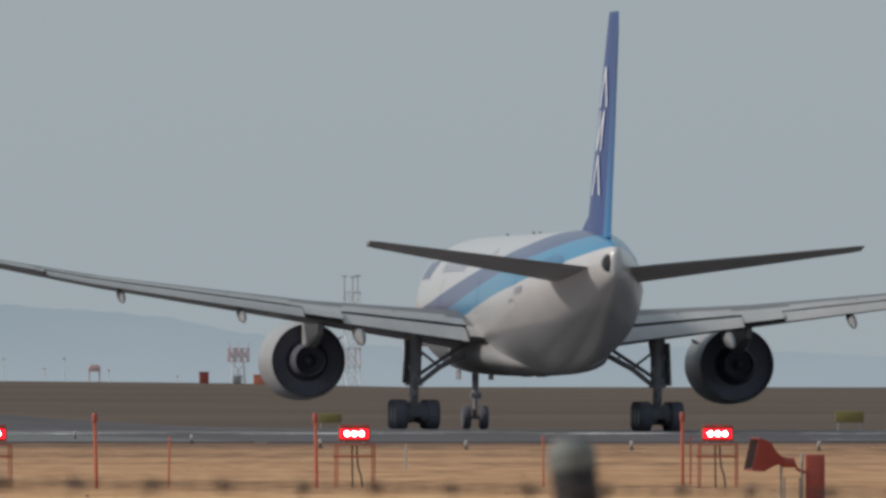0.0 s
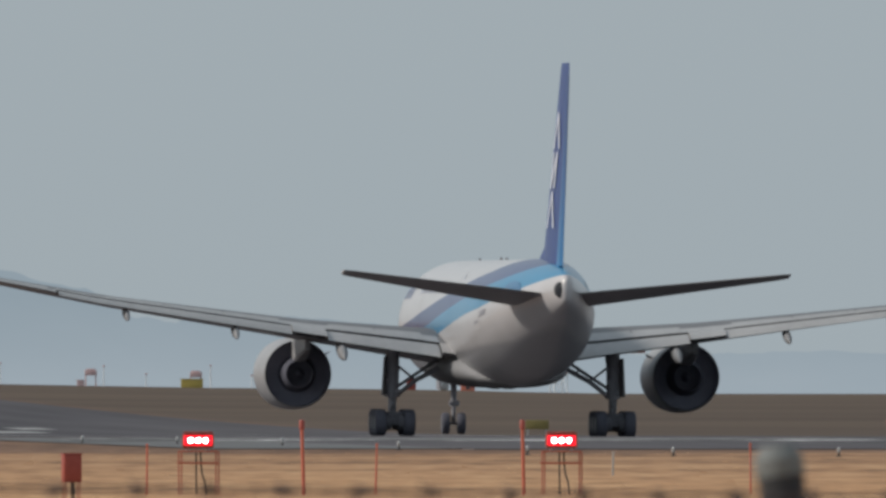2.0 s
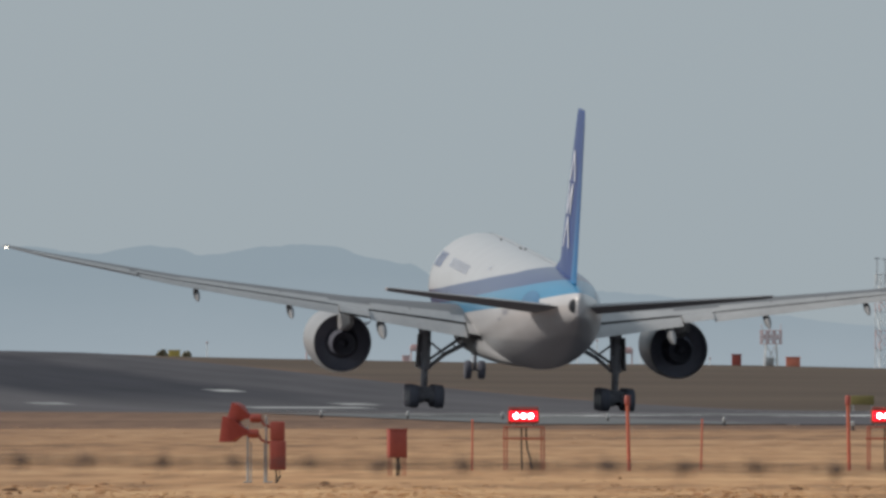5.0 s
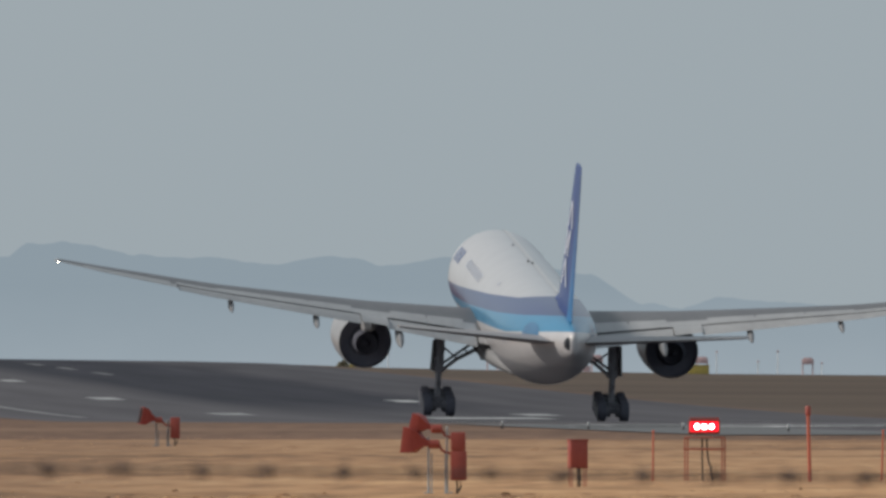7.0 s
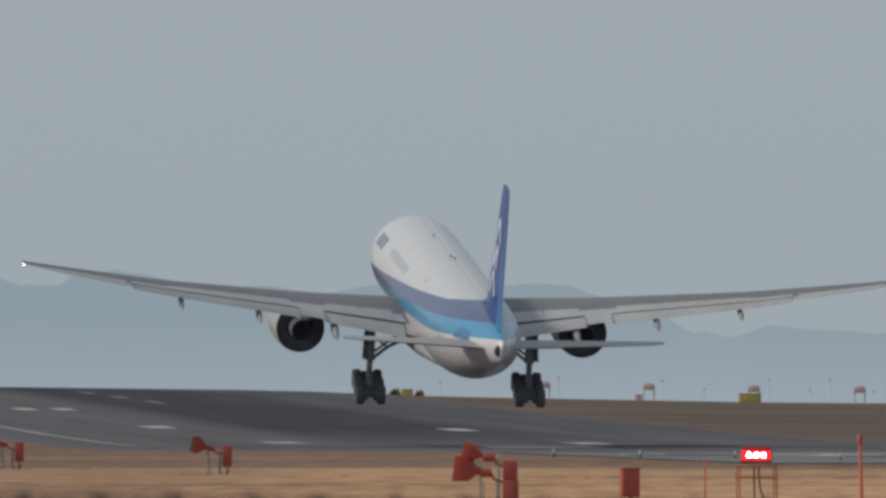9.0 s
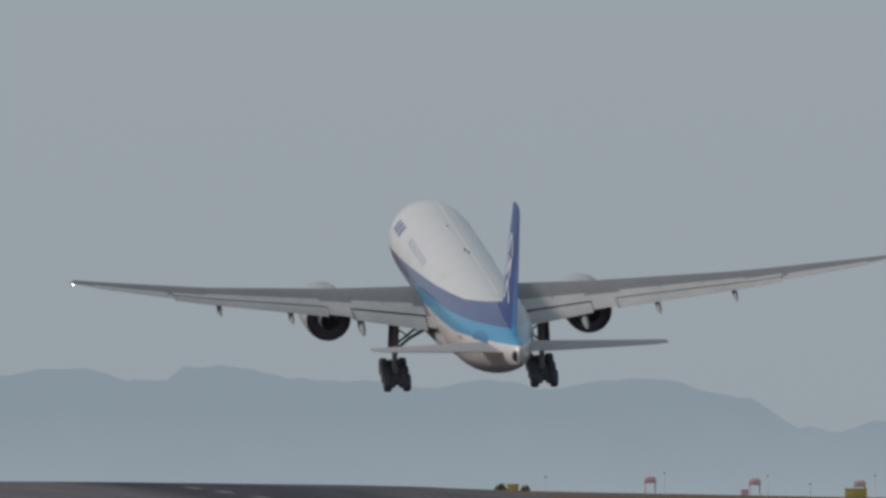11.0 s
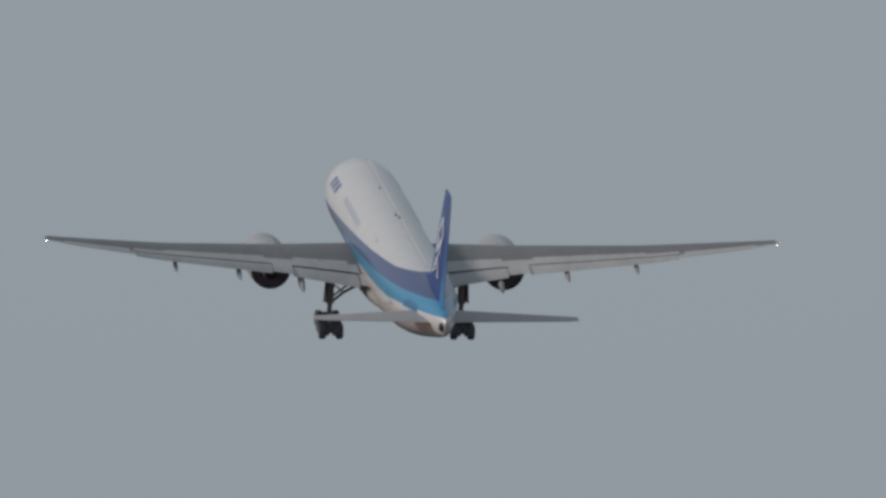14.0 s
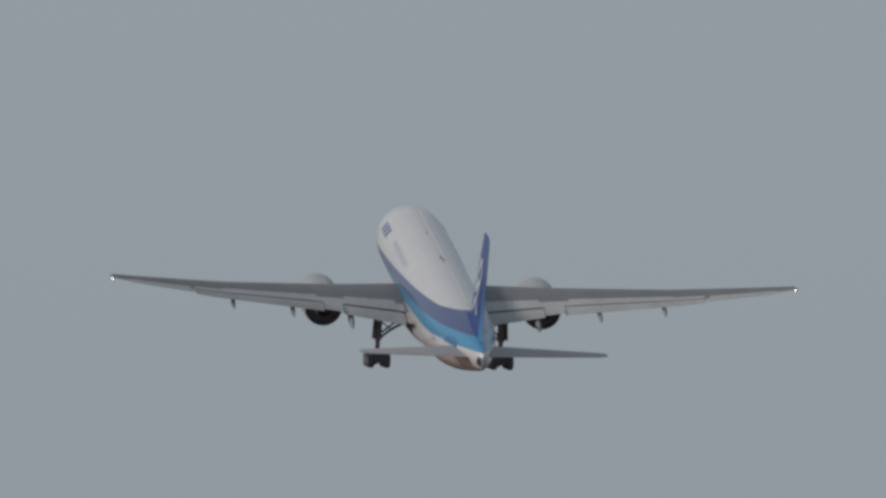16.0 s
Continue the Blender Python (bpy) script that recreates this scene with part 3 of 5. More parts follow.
# ---- the airliner, x to its right, y forward of the main gear, z above the tyres' foot ----
STATIONS = [(31.75, 4.75, 0.05, 0.05), (31.6, 4.77, 0.32, 0.32), (31.2, 4.82, 0.74, 0.74), (30.3, 4.95, 1.42, 1.38), (28.8, 5.15, 2.1, 2.05), (26.8, 5.38, 2.62, 2.6),
            (24.4, 5.53, 2.96, 2.95), (22, 5.6, 3.08, 3.08), (19.5, 5.62, 3.1, 3.1), (-8, 5.62, 3.1, 3.1), (-11.5, 5.66, 3.08, 3.06), (-14.5, 5.79, 2.98, 2.93),
            (-17.5, 6.02, 2.77, 2.71), (-20.3, 6.28, 2.46, 2.44), (-23, 6.55, 2.06, 2.12), (-25.5, 6.78, 1.65, 1.80), (-27.8, 6.97, 1.22, 1.46), (-29.6, 7.1, 0.85, 1.15),
            (-31, 7.18, 0.52, 0.86), (-31.8, 7.2, 0.28, 0.62), (-31.95, 7.2, 0.12, 0.4)]


def section(v):
    """Centre height, half width and half height of the fuselage at v."""
    s = STATIONS[::-1]
    i = min(max(sum(1 for r in s if r[0] <= v) - 1, 0), len(s) - 2)
    x0, x1 = s[i][0], s[i + 1][0]
    t = min(max((v - x0) / (x1 - x0), 0), 1)
    out = []
    for k in (1, 2, 3):
        d = [(s[j + 1][k] - s[j][k]) / (s[j + 1][0] - s[j][0]) if 0 <= j < len(s) - 1 else 0.0 for j in (i - 1, i, i + 1)]
        m0 = 0.0 if d[0] * d[1] <= 0 else 2 * d[0] * d[1] / (d[0] + d[1])
        m1 = 0.0 if d[1] * d[2] <= 0 else 2 * d[1] * d[2] / (d[1] + d[2])
        h = x1 - x0
        out.append(s[i][k] * (2 * t ** 3 - 3 * t * t + 1) + h * m0 * (t ** 3 - 2 * t * t + t) + s[i + 1][k] * (3 * t * t - 2 * t ** 3) + h * m1 * (t ** 3 - t * t))
    return tuple(out)


def skin(v, deg, lift=0.0):
    """A point of the fuselage skin; deg: 0 at the right side, 90 on top, 180 at the left side."""
    zc, rx, rz = section(v)
    a = radians(deg)
    return Vector(((rx + lift) * math.cos(a), v, zc + (rz + lift) * math.sin(a)))


def decal(v0, v1, d0, d1, lean=0.0, lift=0.015, nv=6, nd=6):
    bm = bmesh.new()
    rows = [[bm.verts.new(skin(v0 + (v1 - v0) * i / nv + lean * j / nd, d0 + (d1 - d0) * j / nd, lift)) for j in range(nd + 1)] for i in range(nv + 1)]
    for i in range(nv):
        for j in range(nd):
            bm.faces.new((rows[i][j], rows[i][j + 1], rows[i + 1][j + 1], rows[i + 1][j]))
    return bm


def foil(chord, thick, x0=0.0, x1=1.0, n=11, camber=0.012, x2=None):
    """A wing section from x0 to x1 of the chord: upper points back to front, then lower ones front to back, as (back, up)."""
    def t(x):
        return 5 * thick * (0.2969 * math.sqrt(x) - 0.126 * x - 0.3516 * x * x + 0.2843 * x ** 3 - 0.1025 * x ** 4)

    def c(x):
        return camber * math.sin(math.pi * x) + 0.006 * x
    xs = [x0 + (x1 - x0) * (1 - math.cos(math.pi * k / n)) / 2 for k in range(n + 1)]
    up = [(x * chord, (c(x) + t(x)) * chord) for x in reversed(xs)]
    if x2 is not None:
        xs = [x0 + (x2 - x0) * (1 - math.cos(math.pi * k / n)) / 2 for k in range(n + 1)]
    low = [(x * chord, (c(x) - t(x)) * chord) for x in xs[1:]]
    return up + low


WING_ST = [(2.2, 9.75, 13.45, 3.88, 1.8, 0.14), (3.1, 9.3, 12.75, 4.02, 1.7, 0.135), (9.8, 5.3, 8.85, 4.92, 1.1, 0.118),
           (20.0, -1.15, 5.5, 6.40, 0.4, 0.10), (27.5, -6.0, 2.9, 7.78, 0.0, 0.10), (30.2, -7.9, 1.55, 8.36, -0.2, 0.09)]


def wing_at(y):
    """Leading edge, chord, height, twist and thickness of the wing, y from the centre line."""
    return [float(np.interp(y, [r[0] for r in WING_ST], [r[k] for r in WING_ST])) for k in range(1, 6)]


def wing_ring(y, side, x0, x1, x2=None):
    le, ch, z, tw, th = wing_at(y)
    ct, st = math.cos(radians(tw)), math.sin(radians(tw))
    out = []
    for b, u in foil(ch, th, x0, x1, x2=x2):
        out.append(Vector((side * y, le - b * ct - u * st * 0, z + 0.02 * ch + u * ct - (b - 0.4 * ch) * st)))
    return out


def flap_ring(y, side, x0, drop, back, deg, share, th=0.13):
    """A section of a flap: it starts at x0 of the wing's chord and hangs by deg."""
    le, ch, z, tw, _ = wing_at(y)
    fc = ch * share
    a = radians(deg + tw)
    bx, bz = le - x0 * ch - back, z + 0.02 * ch - (x0 - 0.4) * ch * math.sin(radians(tw)) + 0.024 * ch - drop
    return [Vector((side * y, bx - b * math.cos(a) - u * math.sin(a), bz + u * math.cos(a) - b * math.sin(a))) for b, u in foil(fc, th, camber=0.03)]


PIVOT = (2.9, 2.0, 4.2)
SEGMENTS = [(2.2, 3.25, 1.0, 2), (3.25, 8.9, 0.815, 5), (8.9, 10.7, 0.815, 2), (10.7, 22.6, 0.815, 8), (22.6, 30.2, 1.0, 8)]


def build_wing(plane, side):
    pivot = (side * PIVOT[0], PIVOT[1], PIVOT[2])
    bm = bmesh.new()
    n = 11
    for y0, y1, xe, k in SEGMENTS:
        rings = [wing_ring(y, side, 0.0, xe, xe - 0.1 if xe < 1 else None) for y in np.linspace(y0, y1, k + 1)]

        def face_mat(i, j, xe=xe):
            # closing face over the flap, darkened for the gap's shade
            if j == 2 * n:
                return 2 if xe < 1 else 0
            return 1 if 3 <= j <= 8 else 0
        ring_face(bm, rings, (True, True), face_mat)
    # rounded tip
    le, ch, z, tw, th = wing_at(30.2)
    tip = [[Vector((side * (30.2 + 0.26 * math.sin(e)), le - 0.5 * e - b * (1 - 0.35 * e), z + 0.02 * ch + u * math.cos(e * 0.9))) for b, u in foil(ch, th)] for e in (0.0, 0.4, 0.8, 1.2)]
    ring_face(bm, tip, (False, True))
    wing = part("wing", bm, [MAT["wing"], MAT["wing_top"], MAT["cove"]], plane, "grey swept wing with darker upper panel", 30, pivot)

    def sub(name, bmx, mat, label=""):
        bmesh.ops.translate(bmx, verts=bmx.verts, vec=-Vector(pivot))
        return part(name, bmx, mat, wing, label, 35)

    for name, y0, y1, x0, drop, back, deg, share, label in (
            ("inboard_flap", 3.35, 8.93, 0.75, 0.085, 0.0, 8.0, 0.248, "lowered inboard flap"),
            ("flaperon", 8.97, 10.68, 0.755, 0.045, 0.0, 4.5, 0.243, "flaperon in line with the wing"),
            ("outboard_flap", 10.72, 22.5, 0.75, 0.065, 0.0, 8.0, 0.252, "lowered outboard flap")):
        b = bmesh.new()
        ring_face(b, [flap_ring(y, side, x0, drop, back, deg, share) for y in np.linspace(y0, y1, 7)])
        sub(name, b, MAT["wing"], label)
    # aileron joint and spoiler panels
    b = bmesh.new()
    ring_face(b, [[p + Vector((0, 0, 0.012)) for p in wing_ring(y, side, 0.72, 0.985)] for y in np.linspace(23.0, 28.6, 4)])
    sub("aileron", b, MAT["wing"])
    for y0, y1 in ((4.0, 6.3), (6.4, 8.7), (11.2, 14.0), (14.1, 17.0), (17.1, 20.0)):
        b = bmesh.new()
        rings = []
        for y in np.linspace(y0, y1, 3):
            le, ch, z, tw, th = wing_at(y)
            ring = wing_ring(y, side, 0.62, 0.81)
            up = ring[:12]
            rings.append([p + Vector((0, 0, 0.02)) for p in up] + [p - Vector((0, 0, 0.01)) for p in reversed(up)])
        ring_face(b, rings)
        sub("spoiler", b, MAT["wing"])
    for y, r, ln, hang in ((8.25, 0.27, 3.5, 0.16), (13.6, 0.2, 2.7, 0.04), (19.1, 0.18, 2.4, 0.02)):
        le, ch, z, tw, th = wing_at(y)
        te = le - ch
        b = bmesh.new()
        lathe(b, [(ln * 0.62, 0.03), (ln * 0.5, r * 0.45), (ln * 0.3, r * 0.85), (0.0, r), (-ln * 0.2, r * 0.9), (-ln * 0.36, r * 0.66), (-ln * 0.48, r * 0.36), (-ln * 0.55, 0.03)], (0, 0, 0), 18, "y", squash=1.25)
        turn = Matrix.Rotation(radians(13), 4, "X")
        bmesh.ops.transform(b, matrix=Matrix.Translation((side * y, te + 0.35, z - 0.42 - hang + 0.02 * ch - 0.58 * ch * math.sin(radians(tw)))) @ turn, verts=b.verts)
        sub("flap_fairing", b, MAT["fairing"], "canoe-shaped flap track fairing")
    b = bmesh.new()
    lathe(b, [(0.06, 0.012), (0.04, 0.03), (0, 0.038), (-0.04, 0.03), (-0.06, 0.012)], (side * 30.25, -9.35, 8.36), 10)
    sub("navigation_light", b, MAT["nav"], "bright white wing-tip light")
    # pylon
    b = bmesh.new()
    rings = []
    for v, zb, zt, w in ((10.8, 4.4, 4.7, 0.10), (9.3, 4.3, 5.0, 0.28), (7.0, 4.2, 5.1, 0.34), (5.0, 3.6, 4.95, 0.34), (3.0, 3.85, 4.8, 0.28), (0.5, 4.2, 4.7, 0.12)):
        rings.append([Vector((side * 9.61 + sx * w, v, z)) for sx, z in ((-1, zb + 0.1), (-0.6, zb), (0.6, zb), (1, zb + 0.1), (1, zt), (-1, zt))])
    ring_face(b, rings)
    sub("pylon", b, MAT["nacelle"], "pale engine pylon")
    return wing


def build_engine(plane, side):
    pivot = (side * PIVOT[0], PIVOT[1], PIVOT[2])
    c = (side * 9.61, 0, 2.78)
    bm = bmesh.new()
    lathe(bm, [(v - 1.2, r) for v, r in ((9.6, 1.42), (12.4, 1.44), (12.9, 1.52), (13.02, 1.6), (12.85, 1.68), (12.0, 1.76), (10.6, 1.79), (9.2, 1.78), (8.0, 1.755), (7.2, 1.71), (6.7, 1.655), (6.68, 1.63), (7.2, 1.63), (8.6, 1.62))], c, 48, caps=(False, False))
    eng = part("engine", bm, MAT["nacelle"], plane, "white turbofan nacelle with a dark nozzle", 30, pivot)

    def sub(name, b, mat, label=""):
        bmesh.ops.translate(b, verts=b.verts, vec=-Vector(pivot))
        return part(name, b, mat, eng, label, 30)
    b = bmesh.new()
    lathe(b, [(5.5, 1.62), (5.8, 1.61), (6.1, 1.58), (6.15, 0.7)], c, 48, caps=(False, True))
    sub("fan_duct", b, MAT["duct_metal"], "dark fan duct lifted towards haze blue")
    # fin-like strake on the side towards the fuselage
    b = bmesh.new()
    a = radians(34)
    out, across = Vector((-side * math.cos(a), 0, math.sin(a))), Vector((side * math.sin(a), 0, math.cos(a)))
    rings = []
    for v, h in ((9.6, 0.03), (9.0, 0.16), (8.3, 0.32), (7.6, 0.36), (7.45, 0.3)):
        foot = Vector(c) + Vector((0, v, 0)) + out * 1.74
        rings.append([foot - across * 0.03, foot + across * 0.03, foot + out * (h + 0.03) + across * 0.012, foot + out * (h + 0.03) - across * 0.012])
    ring_face(b, rings)
    sub("strake", b, MAT["gear"], "small dark nacelle strake")
    b = bmesh.new()
    lathe(b, [(6.3, 0.95), (5.7, 0.86), (4.9, 0.72), (4.6, 0.66), (4.62, 0.62), (4.9, 0.6), (4.95, 0.3)], c, 36, caps=(False, False))
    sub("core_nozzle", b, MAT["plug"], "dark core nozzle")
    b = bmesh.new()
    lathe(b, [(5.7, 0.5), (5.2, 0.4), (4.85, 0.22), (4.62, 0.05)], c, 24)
    sub("exhaust_plug", b, MAT["plug"], "dark exhaust cone tinted towards haze blue")
    b = bmesh.new()
    for k in range(22):
        a = k * math.tau / 22
        ax = Vector((math.cos(a), 0, math.sin(a)))
        t = Vector((-math.sin(a), 0.8, math.cos(a))) * 0.14
        ring = [Vector(c) + Vector((0, 10.8, 0)) + ax * r + s * t + Vector((0, o, 0)) for r in (0.4, 1.48) for s, o in ((-1, -0.02), (1, -0.02), (1, 0.02), (-1, 0.02))]
        vs = [b.verts.new(p) for p in ring]
        for f in ((0, 1, 5, 4), (1, 2, 6, 5), (2, 3, 7, 6), (3, 0, 4, 7)):
            b.faces.new([vs[i] for i in f])
    lathe(b, [(11.5, 0.04), (11.2, 0.28), (10.7, 0.44)], c, 24)
    sub("fan", b, MAT["core_metal"], "grey fan blades")
    return eng


def tail_surface(bm, rings_spec, th=0.09, trim=0.0, pivot=28.0):
    """Rings from (point of the leading edge, chord, normal axis)."""
    rings = []
    for p, ch, axis in rings_spec:
        ring = []
        for b, u in foil(ch, th, camber=0.0):
            ring.append(Vector(p) + Vector((0, -b, 0)) + Vector(axis) * u + Vector((0, 0, (b - pivot + p[1] * -1) * trim if trim else 0)))
        rings.append(ring)
    ring_face(bm, rings)


TRIM = 0.085          # the tailplane is trimmed leading edge down


def build_tail(plane):
    for side in (-1, 1):
        up = (0, 0, 1)
        bm = bmesh.new()
        tail_surface(bm, [((side * 0.8, -22.3, 6.9), 6.9, up), ((side * 1.6, -23.1, 6.98), 6.3, up), ((side * 6, -26.7, 7.3), 4.3, up), ((side * 10.3, -30.25, 7.62), 2.4, up), ((side * 10.75, -30.7, 7.66), 1.9, up)], trim=TRIM)
        st = part("tailplane", bm, MAT["tailplane"], plane, "grey horizontal tailplane", 30)
        bm = bmesh.new()
        tail_surface(bm, [((side * 2.0, -27.7, 7.02), 1.75, up), ((side * 10.1, -31.75, 7.6), 0.9, up)], 0.16, TRIM)
        part("elevator", bm, MAT["tailplane"], st)
    # fin
    right = (1, 0, 0)
    bm = bmesh.new()
    tail_surface(bm, [((0, -19.80, 7.9), 9.5, right), ((0, -21.10, 8.7), 8.5, right), ((0, -21.90, 9.6), 7.9, right), ((0, -24.80, 13.2), 6.1, right), ((0, -28.00, 17.2), 4.0, right), ((0, -28.58, 17.9), 3.5, right), ((0, -28.8, 18.06), 3.25, right), ((0, -29.05, 18.1), 2.95, right)], 0.055)
    fin = part("fin", bm, MAT["fin_blue"], plane, "deep blue vertical fin with white letter shapes", 30)
    bm = bmesh.new()
    tail_surface(bm, [((0, -27.60, 8.35), 2.15, right), ((0, -27.90, 9.0), 2.05, right), ((0, -29.65, 13.2), 1.35, right), ((0, -31.35, 17.6), 0.75, right)], 0.13)
    part("rudder", bm, MAT["rudder"], fin, "rudder fading from light blue to deep blue")
    # dorsal fillet
    bm = bmesh.new()
    tail_surface(bm, [((0, -16.6, 8.4), 6.5, right), ((0, -18.6, 8.75), 5.0, right), ((0, -20.9, 9.3), 3.0, right)], 0.04)
    part("dorsal_fillet", bm, MAT["fin_blue"], fin)
    # the airline's mark on both faces: three slanted white shapes, drawn as plain bars
    for side in (-1, 1):
        for base, strokes in ((10.2, ((2.7, 1.1), (0.35, 1.1))), (12.1, ((0.35, 0.35), (0.35, 1.7), (1.7, 1.7))), (14.0, ((2.2, 0.85), (0.15, 0.85)))):
            for s0, s1 in strokes:
                bm = bmesh.new()
                rows = []
                for e in np.linspace(0, 1, 5):
                    z = base + 1.75 * e
                    le = float(np.interp(z, [9.6, 13.2, 17.4], [-21.9, -24.8, -28.1]))
                    ch = float(np.interp(z, [9.6, 13.2, 17.4], [7.9, 6.1, 3.9]))
                    row = []
                    for k in range(4):
                        v = le - 0.19 * ch - s0 - (s1 - s0) * e - 0.13 * k
                        f = min(max((le - v) / ch, 0.001), 1)
                        t = 5 * 0.0575 * (0.2969 * math.sqrt(f) - 0.126 * f - 0.3516 * f * f + 0.2843 * f ** 3 - 0.1025 * f ** 4) * ch
                        row.append(bm.verts.new((side * (t + 0.02), v, z)))
                    rows.append(row)
                for i in range(4):
                    for j in range(3):
                        bm.faces.new((rows[i][j], rows[i][j + 1], rows[i + 1][j + 1], rows[i + 1][j]))
                part("tail_mark", bm, MAT["mark_white"], fin, "white painted bar")


def wheel(bm_t, bm_r, c, r, w):
    lathe(bm_t, [(-w / 2, r * 0.55), (-w / 2, r * 0.82), (-w * 0.42, r * 0.95), (-w * 0.2, r), (w * 0.2, r), (w * 0.42, r * 0.95), (w / 2, r * 0.82), (w / 2, r * 0.55)], c, 28, "x", (True, True))
    lathe(bm_r, [(-w / 2 - 0.01, r * 0.2), (-w / 2 - 0.012, r * 0.5), (w / 2 + 0.012, r * 0.5), (w / 2 + 0.01, r * 0.2)], c, 20, "x", (True, True))


BOGIE = (5.45, 0.0, 0.78)


def build_gear(plane):
    out, pistons = [], []
    for side in (-1, 1):
        u = side * 5.45
        bm = bmesh.new()
        tube(bm, (u, 0, 4.6), (u, 0, 2.0), 0.34, 0.31, 20)
        tube(bm, (u, 0, 2.06), (u, 0, 1.9), 0.38, 0.38, 20)
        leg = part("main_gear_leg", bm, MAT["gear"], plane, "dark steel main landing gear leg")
        bm = bmesh.new()
        tube(bm, (side * 2.7, 0.2, 3.6), (side * 4.3, 0.1, 2.75), 0.13, 0.12)
        tube(bm, (side * 4.3, 0.1, 2.75), (u - side * 0.18, 0, 1.98), 0.12, 0.11)
        tube(bm, (side * 4.3, 0.1, 2.75), (u - side * 0.2, 0, 3.5), 0.06, 0.06, 10)
        tube(bm, (side * 3.0, 0.9, 3.9), (u - side * 0.25, 0.12, 2.42), 0.085, 0.085, 12)
        tube(bm, (side * 3.6, 0.5, 3.12), (side * 3.85, 0.6, 3.3), 0.05, 0.05, 8)
        part("side_brace", bm, MAT["gear"], leg)
        for dz, dx in ((2.2, 0.2), (2.75, -0.25), (3.3, 0.24)):
            bm = bmesh.new()
            box(bm, (u + dx, -0.28, dz), (0.16, 0.2, 0.24), 0.03)
            tube(bm, (u + dx, -0.3, dz - 0.1), (u + dx * 0.6, -0.3, dz - 0.75), 0.03, 0.03, 8)
            part("hydraulic_unit", bm, MAT["gear"], leg)
        bm = bmesh.new()
        tube(bm, (u, 3.2, 4.2), (u, 0.15, 2.05), 0.12, 0.11)
        part("drag_brace", bm, MAT["gear"], leg)
        for z0, z1, o0, o1 in ((1.95, 1.45, 0.3, 0.55), (1.45, 1.02, 0.55, 0.3)):
            bm = bmesh.new()
            for dx in (-0.12, 0.12):
                tube(bm, (u + dx, -o0, z0), (u, -o1, z1), 0.045, 0.045, 8)
            part("torque_link", bm, MAT["gear"], leg)
        bm = bmesh.new()
        box(bm, (u + side * 0.36, 0.1, 2.95), (0.07, 1.25, 1.9), 0.03, Matrix.Rotation(radians(side * -3), 3, "Y") @ Matrix.Rotation(radians(side * 14), 3, "Z"))
        part("leg_door", bm, MAT["wing"], leg, "pale grey leg fairing door")
        # six-wheel bogie below the sliding piston
        at = (u, 0.0, BOGIE[2])
        bm = bmesh.new()
        tube(bm, (u, 0, 2.9), (u, 0, 0.78), 0.2, 0.2, 18)
        box(bm, (u, 0, 0.98), (0.42, 0.55, 0.42), 0.06)
        pistons.append(part("piston", bm, MAT["gear"], plane, "steel shock strut piston", 40, at))
        bm = bmesh.new()
        box(bm, (u, 0, 0.70), (0.36, 3.35, 0.34), 0.07)
        for v in (-1.45, 0, 1.45):
            tube(bm, (u - 0.95, v, 0.66), (u + 0.95, v, 0.66), 0.09, 0.09, 12)
            for dx in (-1, 1):
                tube(bm, (u + dx * 0.16, v, 0.66), (u + dx * 0.44, v, 0.66), 0.36, 0.4, 20)
            box(bm, (u, v, 0.98), (0.78, 0.34, 0.42), 0.06)
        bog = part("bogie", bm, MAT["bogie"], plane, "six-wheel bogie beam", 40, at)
        for v in (-1.45, 0, 1.45):
            for dx in (-0.71, 0.71):
                bt, br = bmesh.new(), bmesh.new()
                wheel(bt, br, (u + dx, v, 0.66), 0.66, 0.56)
                for b, nm, mt, lb in ((bt, "tyre", "rubber", "black tyre"), (br, "rim", "rim", "grey wheel rim")):
                    bmesh.ops.translate(b, verts=b.verts, vec=-Vector(at))
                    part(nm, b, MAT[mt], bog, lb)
        out.append(bog)
    bm = bmesh.new()
    tube(bm, (0, 25.9, 3.2), (0, 25.9, 1.5), 0.16, 0.15, 16)
    tube(bm, (0, 25.9, 1.5), (0, 25.9, 0.5), 0.10, 0.10, 14)
    tube(bm, (-0.55, 25.9, 0.53), (0.55, 25.9, 0.53), 0.07, 0.07, 10)
    box(bm, (0, 25.6, 1.55), (0.5, 0.25, 0.28), 0.05)
    leg = part("nose_gear_leg", bm, MAT["gear"], plane, "dark steel nose gear leg")
    for dx in (-0.4, 0.4):
        bt, br = bmesh.new(), bmesh.new()
        wheel(bt, br, (dx, 25.9, 0.54), 0.54, 0.4)
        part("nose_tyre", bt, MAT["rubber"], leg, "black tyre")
        part("nose_rim", br, MAT["rim"], leg, "grey wheel rim")
    for dx in (-0.75, 0.75):
        bm = bmesh.new()
        box(bm, (dx, 26.2, 2.48), (0.05, 1.8, 0.45), 0.02)
        part("nose_gear_door", bm, MAT["gear"], plane, "small open nose gear door")
    return list(zip(out, pistons))


